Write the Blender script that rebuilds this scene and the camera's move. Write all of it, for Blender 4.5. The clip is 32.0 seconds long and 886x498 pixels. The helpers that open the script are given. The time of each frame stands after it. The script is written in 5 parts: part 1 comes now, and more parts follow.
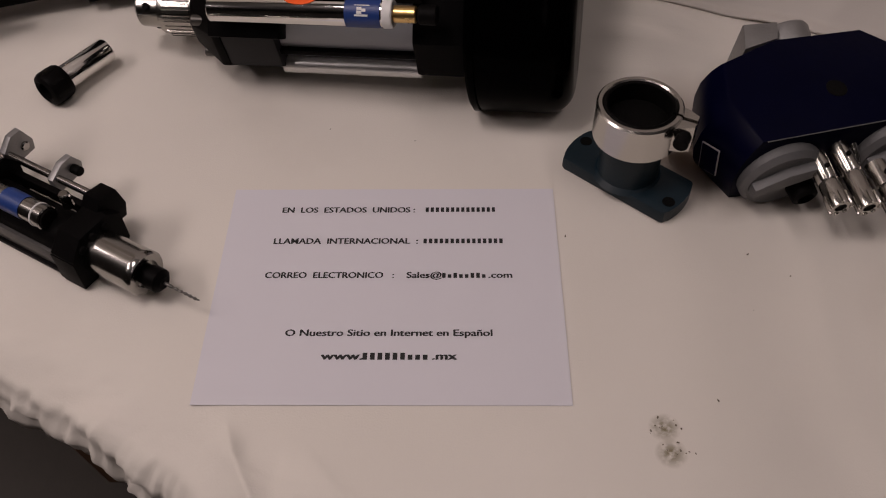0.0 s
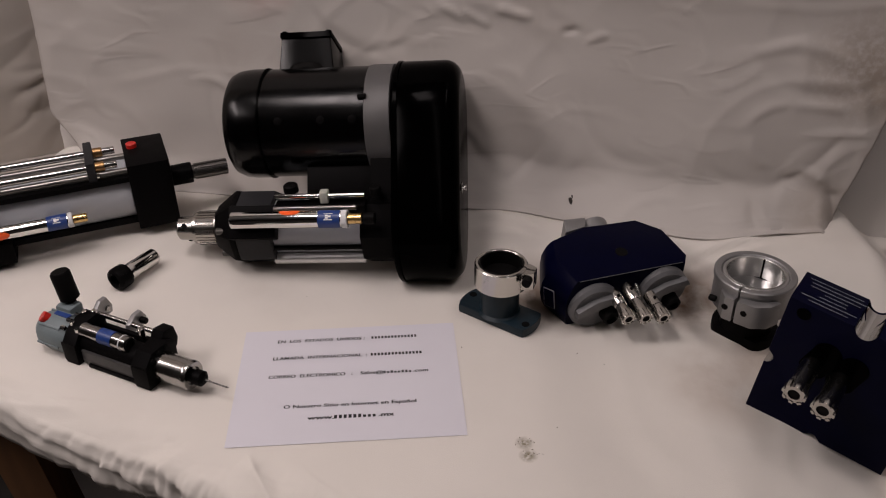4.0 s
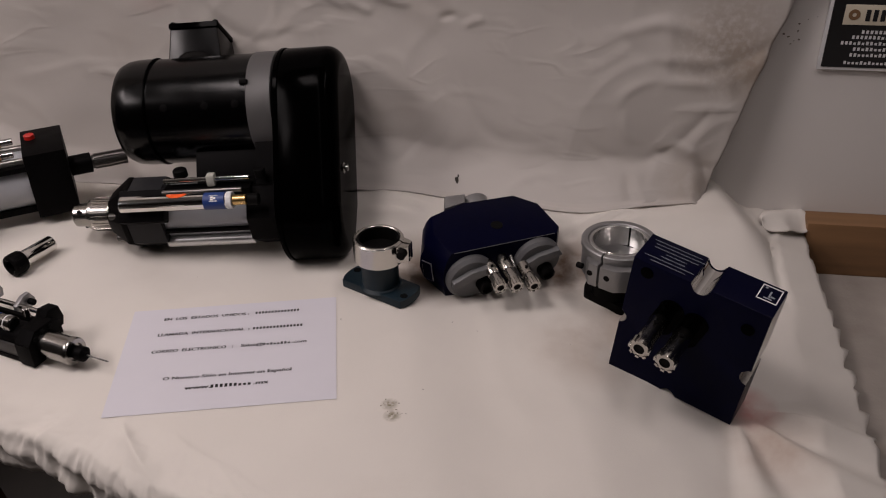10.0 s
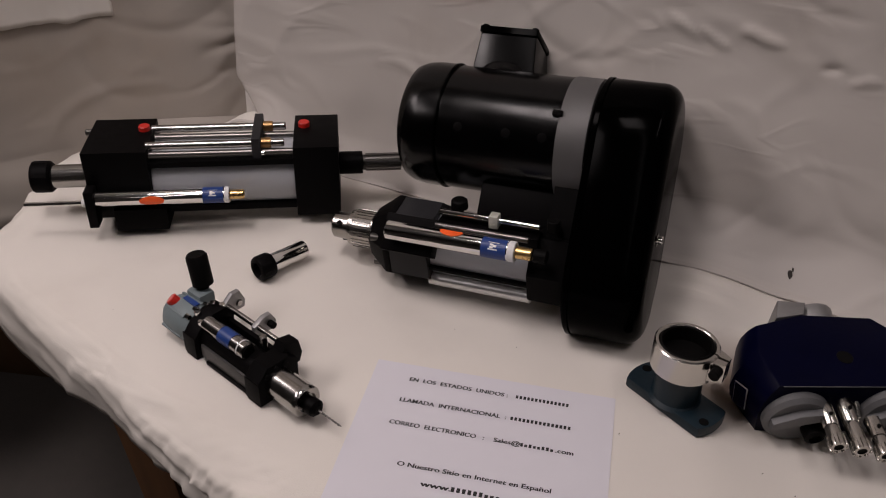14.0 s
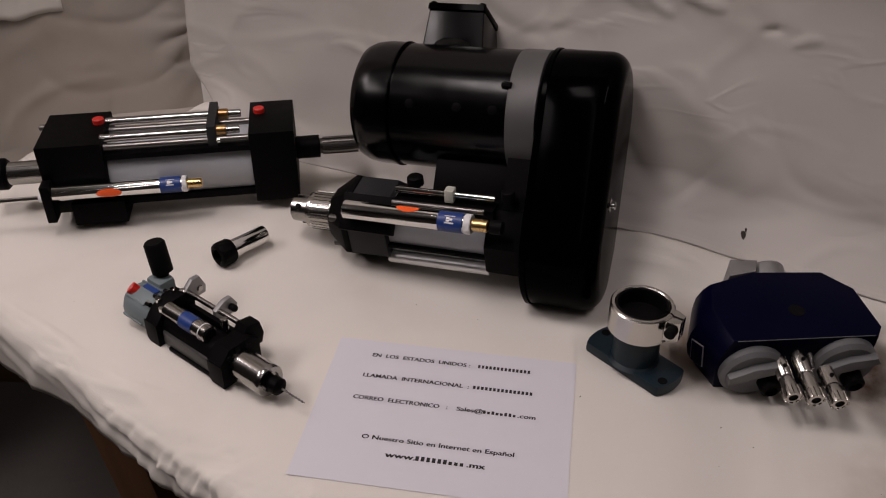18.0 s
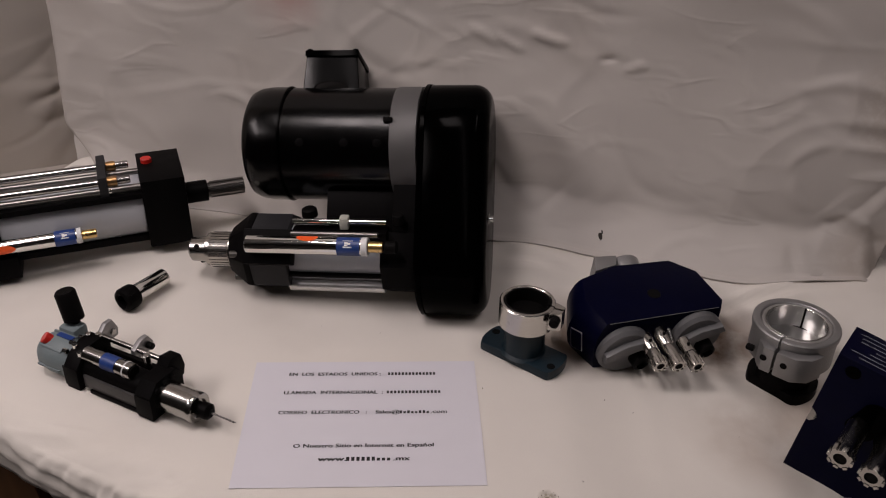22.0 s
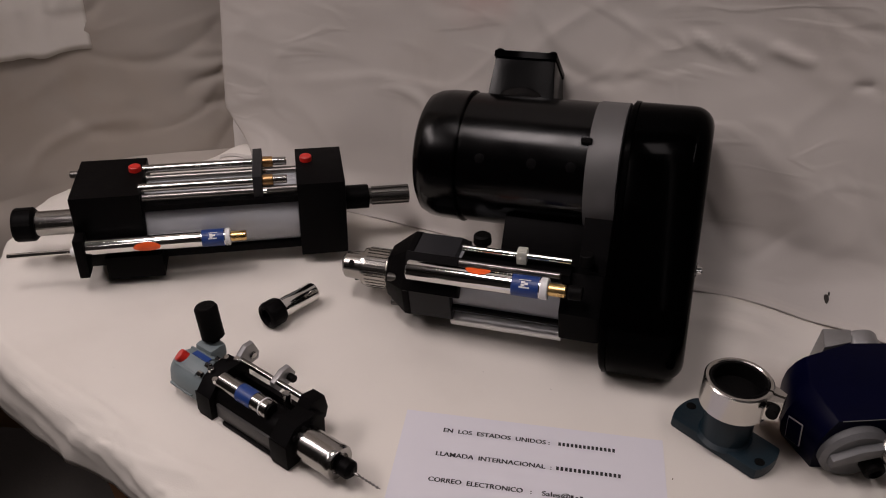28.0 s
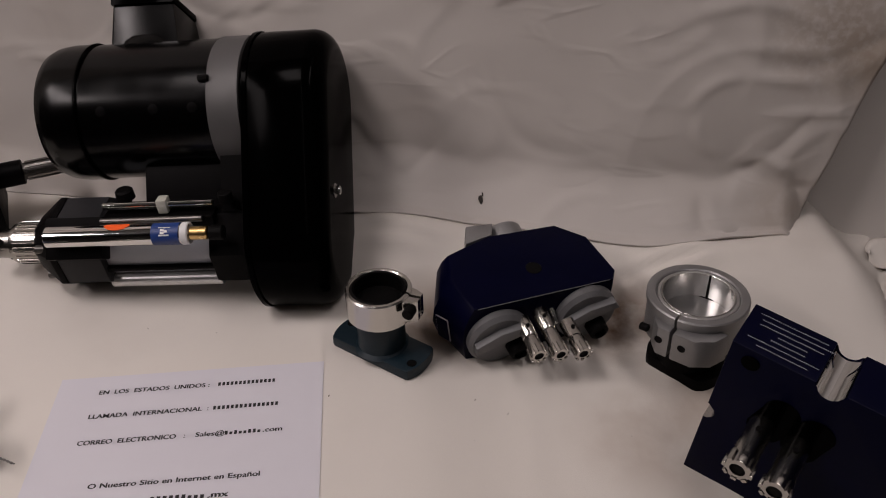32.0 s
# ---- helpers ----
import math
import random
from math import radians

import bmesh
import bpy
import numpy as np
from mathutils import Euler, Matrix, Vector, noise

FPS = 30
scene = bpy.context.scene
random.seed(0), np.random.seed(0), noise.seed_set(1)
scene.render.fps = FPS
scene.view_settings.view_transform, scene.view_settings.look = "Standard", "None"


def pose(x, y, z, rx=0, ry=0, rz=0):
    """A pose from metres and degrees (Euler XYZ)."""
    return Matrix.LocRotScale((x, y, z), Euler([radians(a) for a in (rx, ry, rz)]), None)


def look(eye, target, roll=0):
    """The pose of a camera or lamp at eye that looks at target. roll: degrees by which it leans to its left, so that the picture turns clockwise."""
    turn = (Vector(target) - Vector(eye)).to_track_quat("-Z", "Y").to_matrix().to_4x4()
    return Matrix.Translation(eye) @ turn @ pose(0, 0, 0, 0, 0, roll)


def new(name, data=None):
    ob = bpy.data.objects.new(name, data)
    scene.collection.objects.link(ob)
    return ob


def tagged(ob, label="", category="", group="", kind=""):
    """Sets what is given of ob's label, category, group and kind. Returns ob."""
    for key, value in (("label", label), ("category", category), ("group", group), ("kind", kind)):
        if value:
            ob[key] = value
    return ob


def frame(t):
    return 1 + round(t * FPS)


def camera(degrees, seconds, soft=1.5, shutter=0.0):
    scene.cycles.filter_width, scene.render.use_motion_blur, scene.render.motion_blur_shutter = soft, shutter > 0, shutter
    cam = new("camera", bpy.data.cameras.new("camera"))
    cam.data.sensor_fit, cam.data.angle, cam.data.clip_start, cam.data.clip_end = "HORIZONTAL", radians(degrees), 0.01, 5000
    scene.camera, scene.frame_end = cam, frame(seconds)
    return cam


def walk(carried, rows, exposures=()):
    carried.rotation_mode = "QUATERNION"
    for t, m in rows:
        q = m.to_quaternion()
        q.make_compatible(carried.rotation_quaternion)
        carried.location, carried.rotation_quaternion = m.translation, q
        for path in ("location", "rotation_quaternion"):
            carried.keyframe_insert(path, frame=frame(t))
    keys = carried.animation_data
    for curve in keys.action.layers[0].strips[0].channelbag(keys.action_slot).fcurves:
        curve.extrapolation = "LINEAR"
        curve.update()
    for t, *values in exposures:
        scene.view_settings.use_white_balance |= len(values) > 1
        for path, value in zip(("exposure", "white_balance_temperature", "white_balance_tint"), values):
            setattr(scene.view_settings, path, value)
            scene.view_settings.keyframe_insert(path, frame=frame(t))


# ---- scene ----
cam = camera(53.0, 32.0, soft=1.1)
PATH = [
    (0, (0.062, -0.433, 1.371), (0.018, 0.84, -0.171), -1.4),
    (0.5, (0.07, -0.495, 1.408), (0.04, 0.903, -0.022), -1.3),
    (1, (0.042, -0.537, 1.44), (0.083, 0.921, 0.072), -1.7),
    (1.5, (0.005, -0.626, 1.488), (0.053, 0.928, 0.23), -0.5),
    (2, (-0.012, -0.712, 1.519), (0.068, 0.881, 0.312), -0.9),
    (2.5, (0.027, -0.777, 1.526), (0.065, 0.866, 0.386), 0.1),
    (3, (0.061, -0.823, 1.526), (0.095, 0.844, 0.422), -0.6),
    (3.5, (0.074, -0.844, 1.529), (0.169, 0.837, 0.45), -0.7),
    (5.5, (0.026, -0.91, 1.545), (0.082, 0.788, 0.49), 1.4),
    (6, (0.009, -0.916, 1.545), (-0.003, 0.796, 0.512), 1.5),
    (6.5, (0.006, -0.921, 1.547), (-0.035, 0.791, 0.514), 1.3),
    (7, (0.045, -0.922, 1.544), (0.048, 0.79, 0.51), 0.3),
    (7.5, (0.101, -0.92, 1.545), (0.137, 0.786, 0.502), -1.0),
    (8, (0.139, -0.929, 1.539), (0.209, 0.776, 0.495), -1.5),
    (8.5, (0.165, -0.94, 1.532), (0.277, 0.762, 0.488), -1.5),
    (9, (0.193, -0.943, 1.529), (0.324, 0.755, 0.481), -1.9),
    (9.5, (0.212, -0.948, 1.528), (0.362, 0.748, 0.478), -1.8),
    (10, (0.202, -0.938, 1.525), (0.352, 0.751, 0.465), -1.1),
    (10.5, (0.165, -0.868, 1.527), (0.279, 0.804, 0.435), -1.3),
    (11, (0.127, -0.805, 1.534), (0.246, 0.846, 0.412), -0.6),
    (11.5, (0.082, -0.765, 1.534), (0.173, 0.886, 0.409), -0.5),
    (12, (0.075, -0.719, 1.514), (0.028, 0.931, 0.386), 1.6),
    (12.5, (0.073, -0.687, 1.509), (-0.101, 0.954, 0.379), 2.1),
    (13, (0.064, -0.673, 1.507), (-0.193, 0.959, 0.38), 2.1),
    (13.5, (0.078, -0.668, 1.507), (-0.217, 0.964, 0.388), 2.4),
    (14, (0.089, -0.669, 1.5), (-0.236, 0.961, 0.387), 2.1),
    (14.5, (0.099, -0.671, 1.499), (-0.238, 0.953, 0.381), 2.1),
    (16.5, (0.126, -0.67, 1.487), (-0.229, 0.948, 0.367), 0.2),
    (17, (0.123, -0.677, 1.491), (-0.221, 0.945, 0.371), 0.0),
    (17.5, (0.119, -0.686, 1.489), (-0.187, 0.947, 0.374), 0.5),
    (18, (0.118, -0.685, 1.486), (-0.158, 0.948, 0.364), 0.3),
    (18.5, (0.133, -0.681, 1.485), (-0.128, 0.955, 0.364), 0.4),
    (19, (0.126, -0.685, 1.49), (-0.127, 0.956, 0.375), 0.5),
    (19.5, (0.112, -0.697, 1.493), (-0.091, 0.948, 0.374), 0.6),
    (20, (0.088, -0.73, 1.5), (0.002, 0.929, 0.386), 0.3),
    (20.5, (0.054, -0.764, 1.505), (0.073, 0.911, 0.412), 0.4),
    (21, (0.052, -0.781, 1.514), (0.118, 0.91, 0.447), 0.4),
    (21.5, (0.056, -0.793, 1.52), (0.132, 0.915, 0.482), 0.9),
    (22, (0.055, -0.801, 1.521), (0.134, 0.908, 0.485), 1.5),
    (22.5, (0.051, -0.798, 1.522), (0.133, 0.908, 0.482), 1.5),
    (23, (0.041, -0.792, 1.518), (0.12, 0.918, 0.484), 1.6),
    (23.5, (0.036, -0.786, 1.518), (0.099, 0.92, 0.477), 1.1),
    (24, (0.025, -0.788, 1.52), (0.04, 0.923, 0.485), 0.7),
    (24.5, (0.012, -0.792, 1.511), (-0.079, 0.917, 0.476), 1.3),
    (25, (0.012, -0.778, 1.504), (-0.185, 0.911, 0.451), 1.4),
    (25.5, (0.021, -0.758, 1.504), (-0.275, 0.907, 0.435), 1.7),
    (27.5, (0.044, -0.668, 1.484), (-0.253, 0.986, 0.399), 1.6),
    (28, (-0.007, -0.617, 1.488), (-0.231, 1.049, 0.403), 1.8),
    (28.5, (-0.03, -0.606, 1.487), (-0.241, 1.065, 0.409), 2.1),
    (29, (-0.028, -0.608, 1.489), (-0.213, 1.064, 0.408), 1.6),
    (29.5, (0.007, -0.605, 1.482), (-0.077, 1.071, 0.393), 0.5),
    (30, (0.059, -0.597, 1.479), (0.093, 1.067, 0.37), -0.3),
    (30.5, (0.122, -0.589, 1.479), (0.271, 1.051, 0.344), -1.2),
    (31, (0.147, -0.6, 1.469), (0.373, 1.042, 0.35), -1.1),
    (31.5, (0.19, -0.61, 1.468), (0.382, 1.025, 0.333), -1.2),
    (32, (0.224, -0.63, 1.453), (0.336, 1.009, 0.312), -1.3),
]
walk(cam, [(t, look(eye, target, roll)) for t, eye, target, roll in PATH], [(0, -0.36, 6750, 24), (2, -0.1, 6600, 21.5), (6, 0.0, 6430, 20.5), (10.5, 0.0, 6430, 20.5), (13, -0.08, 6430, 20.5), (25, -0.07, 6430, 20.5), (29, -0.07, 6450, 21), (31, -0.12, 6430, 20.5), (32, -0.12, 6430, 20.5)])

# ---- light ----
world = bpy.data.worlds.new("world")
scene.world = world
world.use_nodes = True
world.node_tree.nodes["Background"].inputs[0].default_value = (0.75, 0.8, 0.9, 1)
world.node_tree.nodes["Background"].inputs[1].default_value = 0.02


def area_lamp(name, m, sx, sy, watts, colour):
    data = bpy.data.lights.new(name, "AREA")
    data.shape, data.size, data.size_y, data.energy, data.color = "RECTANGLE", sx, sy, watts, colour
    ob = new(name, data)
    ob.matrix_world = m
    return ob


# ceiling tubes over the table, beside it and out towards the camera
area_lamp("tube_light", pose(-0.50, -0.20, 2.52, 0, 0, 0), 0.40, 0.5, 11.2, (1.0, 0.93, 0.86))
area_lamp("tube_light", pose(-0.36, -1.60, 2.52, 0, 0, 0), 0.06, 2.2, 1.9, (1.0, 0.93, 0.86))
area_lamp("tube_light", pose(-1.60, -0.30, 2.40, 0, -25, 0), 0.30, 1.2, 16.5, (1.0, 0.93, 0.86))
area_lamp("tube_light", pose(0.85, -0.32, 2.52, 0, 0, 0), 0.12, 0.9, 5.2, (1.0, 0.94, 0.88))


# ---- materials ----
def material(name, colour, rough=0.5, metal=0.0, vary=0.12, scale=40.0, bump=0.0, bump_scale=300.0, coat=0.0, rough_vary=0.1, stains=0.0, stain_colour=(0.2, 0.14, 0.09), stain_scale=6.0, spec=0.5, stretch=None):
    m = bpy.data.materials.new(name)
    m.use_nodes = True
    nt = m.node_tree
    b = nt.nodes["Principled BSDF"]
    b.inputs["Metallic"].default_value = metal
    b.inputs["Coat Weight"].default_value = coat
    b.inputs["Coat Roughness"].default_value = 0.12
    b.inputs["Specular IOR Level"].default_value = spec
    co = nt.nodes.new("ShaderNodeTexCoord")
    if stretch:
        grain = nt.nodes.new("ShaderNodeMapping")
        grain.inputs["Scale"].default_value = stretch
        nt.links.new(co.outputs["Object"], grain.inputs["Vector"])
    where = grain.outputs["Vector"] if stretch else co.outputs["Object"]
    n1 = nt.nodes.new("ShaderNodeTexNoise")
    n1.inputs["Scale"].default_value, n1.inputs["Detail"].default_value = scale, 6
    nt.links.new(where, n1.inputs["Vector"])
    ramp = nt.nodes.new("ShaderNodeMix")
    ramp.data_type = "RGBA"
    lo = [c * (1 - vary) for c in colour]
    hi = [min(1, c * (1 + vary)) for c in colour]
    ramp.inputs["A"].default_value, ramp.inputs["B"].default_value = (*lo, 1), (*hi, 1)
    nt.links.new(n1.outputs["Fac"], ramp.inputs["Factor"])
    out = ramp.outputs["Result"]
    if stains:
        n2 = nt.nodes.new("ShaderNodeTexNoise")
        n2.inputs["Scale"].default_value, n2.inputs["Detail"].default_value = stain_scale, 8
        nt.links.new(where, n2.inputs["Vector"])
        mr = nt.nodes.new("ShaderNodeMapRange")
        mr.inputs["From Min"].default_value, mr.inputs["From Max"].default_value = 0.56, 0.78
        mr.inputs["To Max"].default_value = stains
        nt.links.new(n2.outputs["Fac"], mr.inputs["Value"])
        mx = nt.nodes.new("ShaderNodeMix")
        mx.data_type = "RGBA"
        mx.inputs["B"].default_value = (*stain_colour, 1)
        nt.links.new(mr.outputs["Result"], mx.inputs["Factor"])
        nt.links.new(out, mx.inputs["A"])
        out = mx.outputs["Result"]
    nt.links.new(out, b.inputs["Base Color"])
    rr = nt.nodes.new("ShaderNodeMapRange")
    rr.inputs["To Min"].default_value, rr.inputs["To Max"].default_value = max(0.02, rough - rough_vary), min(1, rough + rough_vary)
    nt.links.new(n1.outputs["Fac"], rr.inputs["Value"])
    nt.links.new(rr.outputs["Result"], b.inputs["Roughness"])
    if bump:
        n3 = nt.nodes.new("ShaderNodeTexNoise")
        n3.inputs["Scale"].default_value, n3.inputs["Detail"].default_value = bump_scale, 4
        nt.links.new(where, n3.inputs["Vector"])
        bp = nt.nodes.new("ShaderNodeBump")
        bp.inputs["Strength"].default_value, bp.inputs["Distance"].default_value = bump, 0.002
        nt.links.new(n3.outputs["Fac"], bp.inputs["Height"])
        nt.links.new(bp.outputs["Normal"], b.inputs["Normal"])
    return m


def add_stain_shade(m, place, radius, colour, amount, scale=30.0):
    """A blotch of stain or of painted shade, of its own shape, about a place, in metres."""
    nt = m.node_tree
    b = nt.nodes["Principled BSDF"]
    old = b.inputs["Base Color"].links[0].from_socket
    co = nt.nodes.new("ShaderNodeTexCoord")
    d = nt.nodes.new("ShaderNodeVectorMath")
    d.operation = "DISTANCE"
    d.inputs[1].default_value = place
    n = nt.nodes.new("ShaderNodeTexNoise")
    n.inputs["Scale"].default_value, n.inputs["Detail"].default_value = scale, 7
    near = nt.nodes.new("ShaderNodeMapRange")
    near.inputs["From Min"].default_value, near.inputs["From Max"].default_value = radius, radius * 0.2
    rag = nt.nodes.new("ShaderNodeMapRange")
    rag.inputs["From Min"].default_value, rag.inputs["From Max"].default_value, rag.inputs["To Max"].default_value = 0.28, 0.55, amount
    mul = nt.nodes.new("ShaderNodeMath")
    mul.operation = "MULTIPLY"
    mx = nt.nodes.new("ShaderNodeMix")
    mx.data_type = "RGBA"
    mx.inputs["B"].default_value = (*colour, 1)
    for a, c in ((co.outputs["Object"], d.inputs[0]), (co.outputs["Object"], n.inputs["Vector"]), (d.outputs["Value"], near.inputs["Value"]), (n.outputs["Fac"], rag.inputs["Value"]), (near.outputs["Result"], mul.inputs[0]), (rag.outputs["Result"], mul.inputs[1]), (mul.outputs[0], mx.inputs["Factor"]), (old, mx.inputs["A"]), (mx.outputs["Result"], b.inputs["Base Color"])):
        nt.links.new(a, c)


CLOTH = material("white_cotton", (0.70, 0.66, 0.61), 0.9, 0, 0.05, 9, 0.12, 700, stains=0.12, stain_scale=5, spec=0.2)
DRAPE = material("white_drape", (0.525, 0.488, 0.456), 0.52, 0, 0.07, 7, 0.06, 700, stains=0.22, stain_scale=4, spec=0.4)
# side sheet: soiling and the corner's shade both go into this base colour
DIRTY_SHADED = material("soiled_shaded_drape", (0.405, 0.365, 0.325), 0.8, 0, 0.10, 5, 0.06, 700, stains=0.35, stain_scale=5, spec=0.2)
BROWN = (0.25, 0.17, 0.10)


def add_creases(m, strength, scale, turn, depth=0.004):
    """Sharp slanting creases of pressed cloth, in patches."""
    nt = m.node_tree
    b = nt.nodes["Principled BSDF"]
    co = nt.nodes.new("ShaderNodeTexCoord")
    mp = nt.nodes.new("ShaderNodeMapping")
    mp.inputs["Rotation"].default_value = (0, turn, 0)
    mp.inputs["Scale"].default_value = (0.8, 1.0, 2.2)
    warp = nt.nodes.new("ShaderNodeTexNoise")
    warp.inputs["Scale"].default_value, warp.inputs["Detail"].default_value, warp.inputs["Distortion"].default_value = scale, 1.5, 0.6
    ridge = nt.nodes.new("ShaderNodeMath")
    ridge.operation = "SUBTRACT"
    ridge.inputs[1].default_value = 0.5
    fold = nt.nodes.new("ShaderNodeMath")
    fold.operation = "ABSOLUTE"
    line = nt.nodes.new("ShaderNodeMapRange")
    line.interpolation_type = "SMOOTHSTEP"
    line.inputs["From Min"].default_value, line.inputs["From Max"].default_value = 0.07, 0.0
    patch = nt.nodes.new("ShaderNodeTexNoise")
    patch.inputs["Scale"].default_value, patch.inputs["Detail"].default_value = 5.0, 2
    gate = nt.nodes.new("ShaderNodeMapRange")
    gate.interpolation_type = "SMOOTHSTEP"
    gate.inputs["From Min"].default_value, gate.inputs["From Max"].default_value = 0.47, 0.62
    mul = nt.nodes.new("ShaderNodeMath")
    mul.operation = "MULTIPLY"
    bp = nt.nodes.new("ShaderNodeBump")
    bp.inputs["Strength"].default_value, bp.inputs["Distance"].default_value = strength, depth
    old = b.inputs["Normal"].links[0].from_socket
    for a, c in ((co.outputs["Object"], mp.inputs["Vector"]), (mp.outputs["Vector"], warp.inputs["Vector"]), (warp.outputs["Fac"], ridge.inputs[0]), (ridge.outputs[0], fold.inputs[0]), (fold.outputs[0], line.inputs["Value"]), (mp.outputs["Vector"], patch.inputs["Vector"]), (patch.outputs["Fac"], gate.inputs["Value"]), (line.outputs["Result"], mul.inputs[0]), (gate.outputs["Result"], mul.inputs[1]), (mul.outputs[0], bp.inputs["Height"]), (old, bp.inputs["Normal"]), (bp.outputs["Normal"], b.inputs["Normal"])):
        nt.links.new(a, c)


add_creases(DRAPE, 0.20, 4.5, 0.75)
add_creases(DRAPE, 0.16, 9.0, -0.7)
add_stain_shade(DRAPE, (0.745, 0.30, 1.08), 0.10, BROWN, 0.42, 110)
add_stain_shade(DRAPE, (0.785, 0.28, 1.04), 0.06, BROWN, 0.4, 60)
add_stain_shade(DRAPE, (0.70, 0.24, 0.87), 0.07, BROWN, 0.3, 40)
add_stain_shade(DIRTY_SHADED, (-0.70, 0.44, 0.97), 0.20, (0.35, 0.27, 0.2), 0.4, 12)
add_stain_shade(DIRTY_SHADED, (-0.62, 0.50, 0.92), 0.12, (0.3, 0.22, 0.15), 0.35, 20)
add_stain_shade(DRAPE, (-0.13, 0.50, 1.16), 0.07, (0.45, 0.10, 0.08), 0.35, 12)
# next six: stains plus shade beside heads and flanges, painted into the cloth
add_stain_shade(CLOTH, (0.66, -0.135, 0.768), 0.045, (0.45, 0.07, 0.06), 0.9, 14)
add_stain_shade(CLOTH, (0.665, -0.20, 0.765), 0.08, (0.36, 0.24, 0.18), 0.6, 14)
add_stain_shade(CLOTH, (0.485, -0.01, 0.785), 0.11, (0.30, 0.21, 0.15), 0.5, 12)
add_stain_shade(CLOTH, (0.478, 0.150, 0.786), 0.075, (0.16, 0.10, 0.065), 1.0, 18)
add_stain_shade(CLOTH, (0.60, 0.02, 0.78), 0.10, (0.22, 0.15, 0.10), 0.8, 16)
add_stain_shade(CLOTH, (0.27, 0.16, 0.79), 0.09, (0.22, 0.16, 0.12), 0.9, 16)
add_stain_shade(CLOTH, (0.206, -0.126, 0.801), 0.012, (0.17, 0.14, 0.075), 0.9, 190)
add_stain_shade(CLOTH, (0.208, -0.146, 0.801), 0.012, (0.17, 0.14, 0.075), 0.9, 190)
WALL = material("white_wall_paint", (0.74, 0.708, 0.68), 0.6, 0, 0.04, 6, 0.1, 200)
PAPER = material("white_paper", (0.65, 0.635, 0.685), 0.75, 0, 0.02, 30, spec=0.3)
INK = material("black_ink", (0.008, 0.008, 0.009), 0.6)
CHROME = material("polished_steel", (0.78, 0.77, 0.75), 0.085, 1.0, 0.03, 60, rough_vary=0.02)
STEEL = material("turned_steel", (0.38, 0.37, 0.355), 0.18, 1.0, 0.05, 50, rough_vary=0.04)
CHUCKSTEEL = material("oiled_chuck_steel", (0.40, 0.385, 0.36), 0.2, 1.0, 0.08, 50, rough_vary=0.05)
DARKSTEEL = material("dark_steel", (0.20, 0.19, 0.18), 0.32, 1.0, 0.08, 50, 0.02, 600, rough_vary=0.05)
GUNMETAL = material("dark_gunmetal", (0.09, 0.085, 0.08), 0.35, 0.8, 0.08, 50, 0.02, 600)
BELL = material("bare_grey_iron", (0.095, 0.092, 0.092), 0.5, 0.3, 0.06, 30, 0.03, 400)
ALU = material("brushed_aluminium", (0.62, 0.62, 0.62), 0.36, 1.0, 0.1, 80, 0.06, 500)
PALE_ALU = material("pale_clear_anodised", (0.55, 0.55, 0.48), 0.45, 0.2, 0.05, 40)
CAST = material("cast_aluminium", (0.28, 0.275, 0.275), 0.44, 0.7, 0.16, 50, 0.2, 400)
TUBE = material("grey_cylinder_tube", (0.40, 0.41, 0.435), 0.5, 0.12, 0.05, 30)
ANOD = material("black_anodised", (0.0022, 0.0019, 0.0021), 0.5, 0.0, 0.3, 60, 0.1, 500, spec=0.05)
ANOD_GREY = material("dark_grey_anodised", (0.022, 0.022, 0.024), 0.5, 0.1, 0.2, 60, 0.1, 500, spec=0.2)
BLACK = material("black_gloss_paint", (0.0005, 0.00045, 0.0005), 0.13, 0, 0.3, 30, 0.012, 160, spec=0.012)
MOTORPAINT = material("black_motor_enamel", (0.0006, 0.0005, 0.0006), 0.21, 0, 0.3, 30, 0.015, 160, spec=0.2)
RUBBER = material("black_rubber", (0.0028, 0.0025, 0.0025), 0.6, 0, 0.3, 80, 0.2, 500, spec=0.08)
BLUE = material("navy_enamel", (0.0008, 0.0010, 0.0115), 0.33, 0, 0.2, 40, 0.06, 200, spec=0.05)
TEAL = material("dark_teal_enamel", (0.005, 0.015, 0.023), 0.45, 0, 0.25, 40, 0.12, 250, spec=0.3)
GREY = material("grey_enamel", (0.15, 0.185, 0.195), 0.5, 0, 0.15, 40, 0.2, 300)
BRIGHT = material("bright_machined_bore", (0.68, 0.67, 0.65), 0.2, 1.0, 0.05, 40)
SATIN = material("satin_steel", (0.56, 0.54, 0.51), 0.22, 1.0, 0.04, 40, 0.015, 500, rough_vary=0.04)
SPINDLE = material("oiled_steel", (0.46, 0.44, 0.41), 0.2, 1.0, 0.06, 50, rough_vary=0.04)
FADED = material("faded_print", (0.30, 0.32, 0.36), 0.6)
GREYCAST = material("grey_cast_metal", (0.13, 0.13, 0.134), 0.5, 0.3, 0.2, 60, 0.2, 300)
SIDEGREY = material("dark_grey_casting", (0.045, 0.043, 0.043), 0.4, 0.3, 0.2, 60, 0.1, 300)
RED = material("red_plastic", (0.55, 0.02, 0.012), 0.35, 0, 0.1, 50)
ORANGE = material("fluorescent_orange_sticker", (1.0, 0.12, 0.015), 0.5, 0, 0.05, 50)
LABEL = material("blue_label", (0.012, 0.042, 0.19), 0.4, 0, 0.1, 50)
WHITE = material("white_print", (0.75, 0.75, 0.75), 0.5)
BRONZE = material("dull_bronze", (0.42, 0.25, 0.11), 0.35, 1.0, 0.12, 60)
BRASS = material("brass", (0.75, 0.50, 0.20), 0.28, 1.0, 0.12, 60)
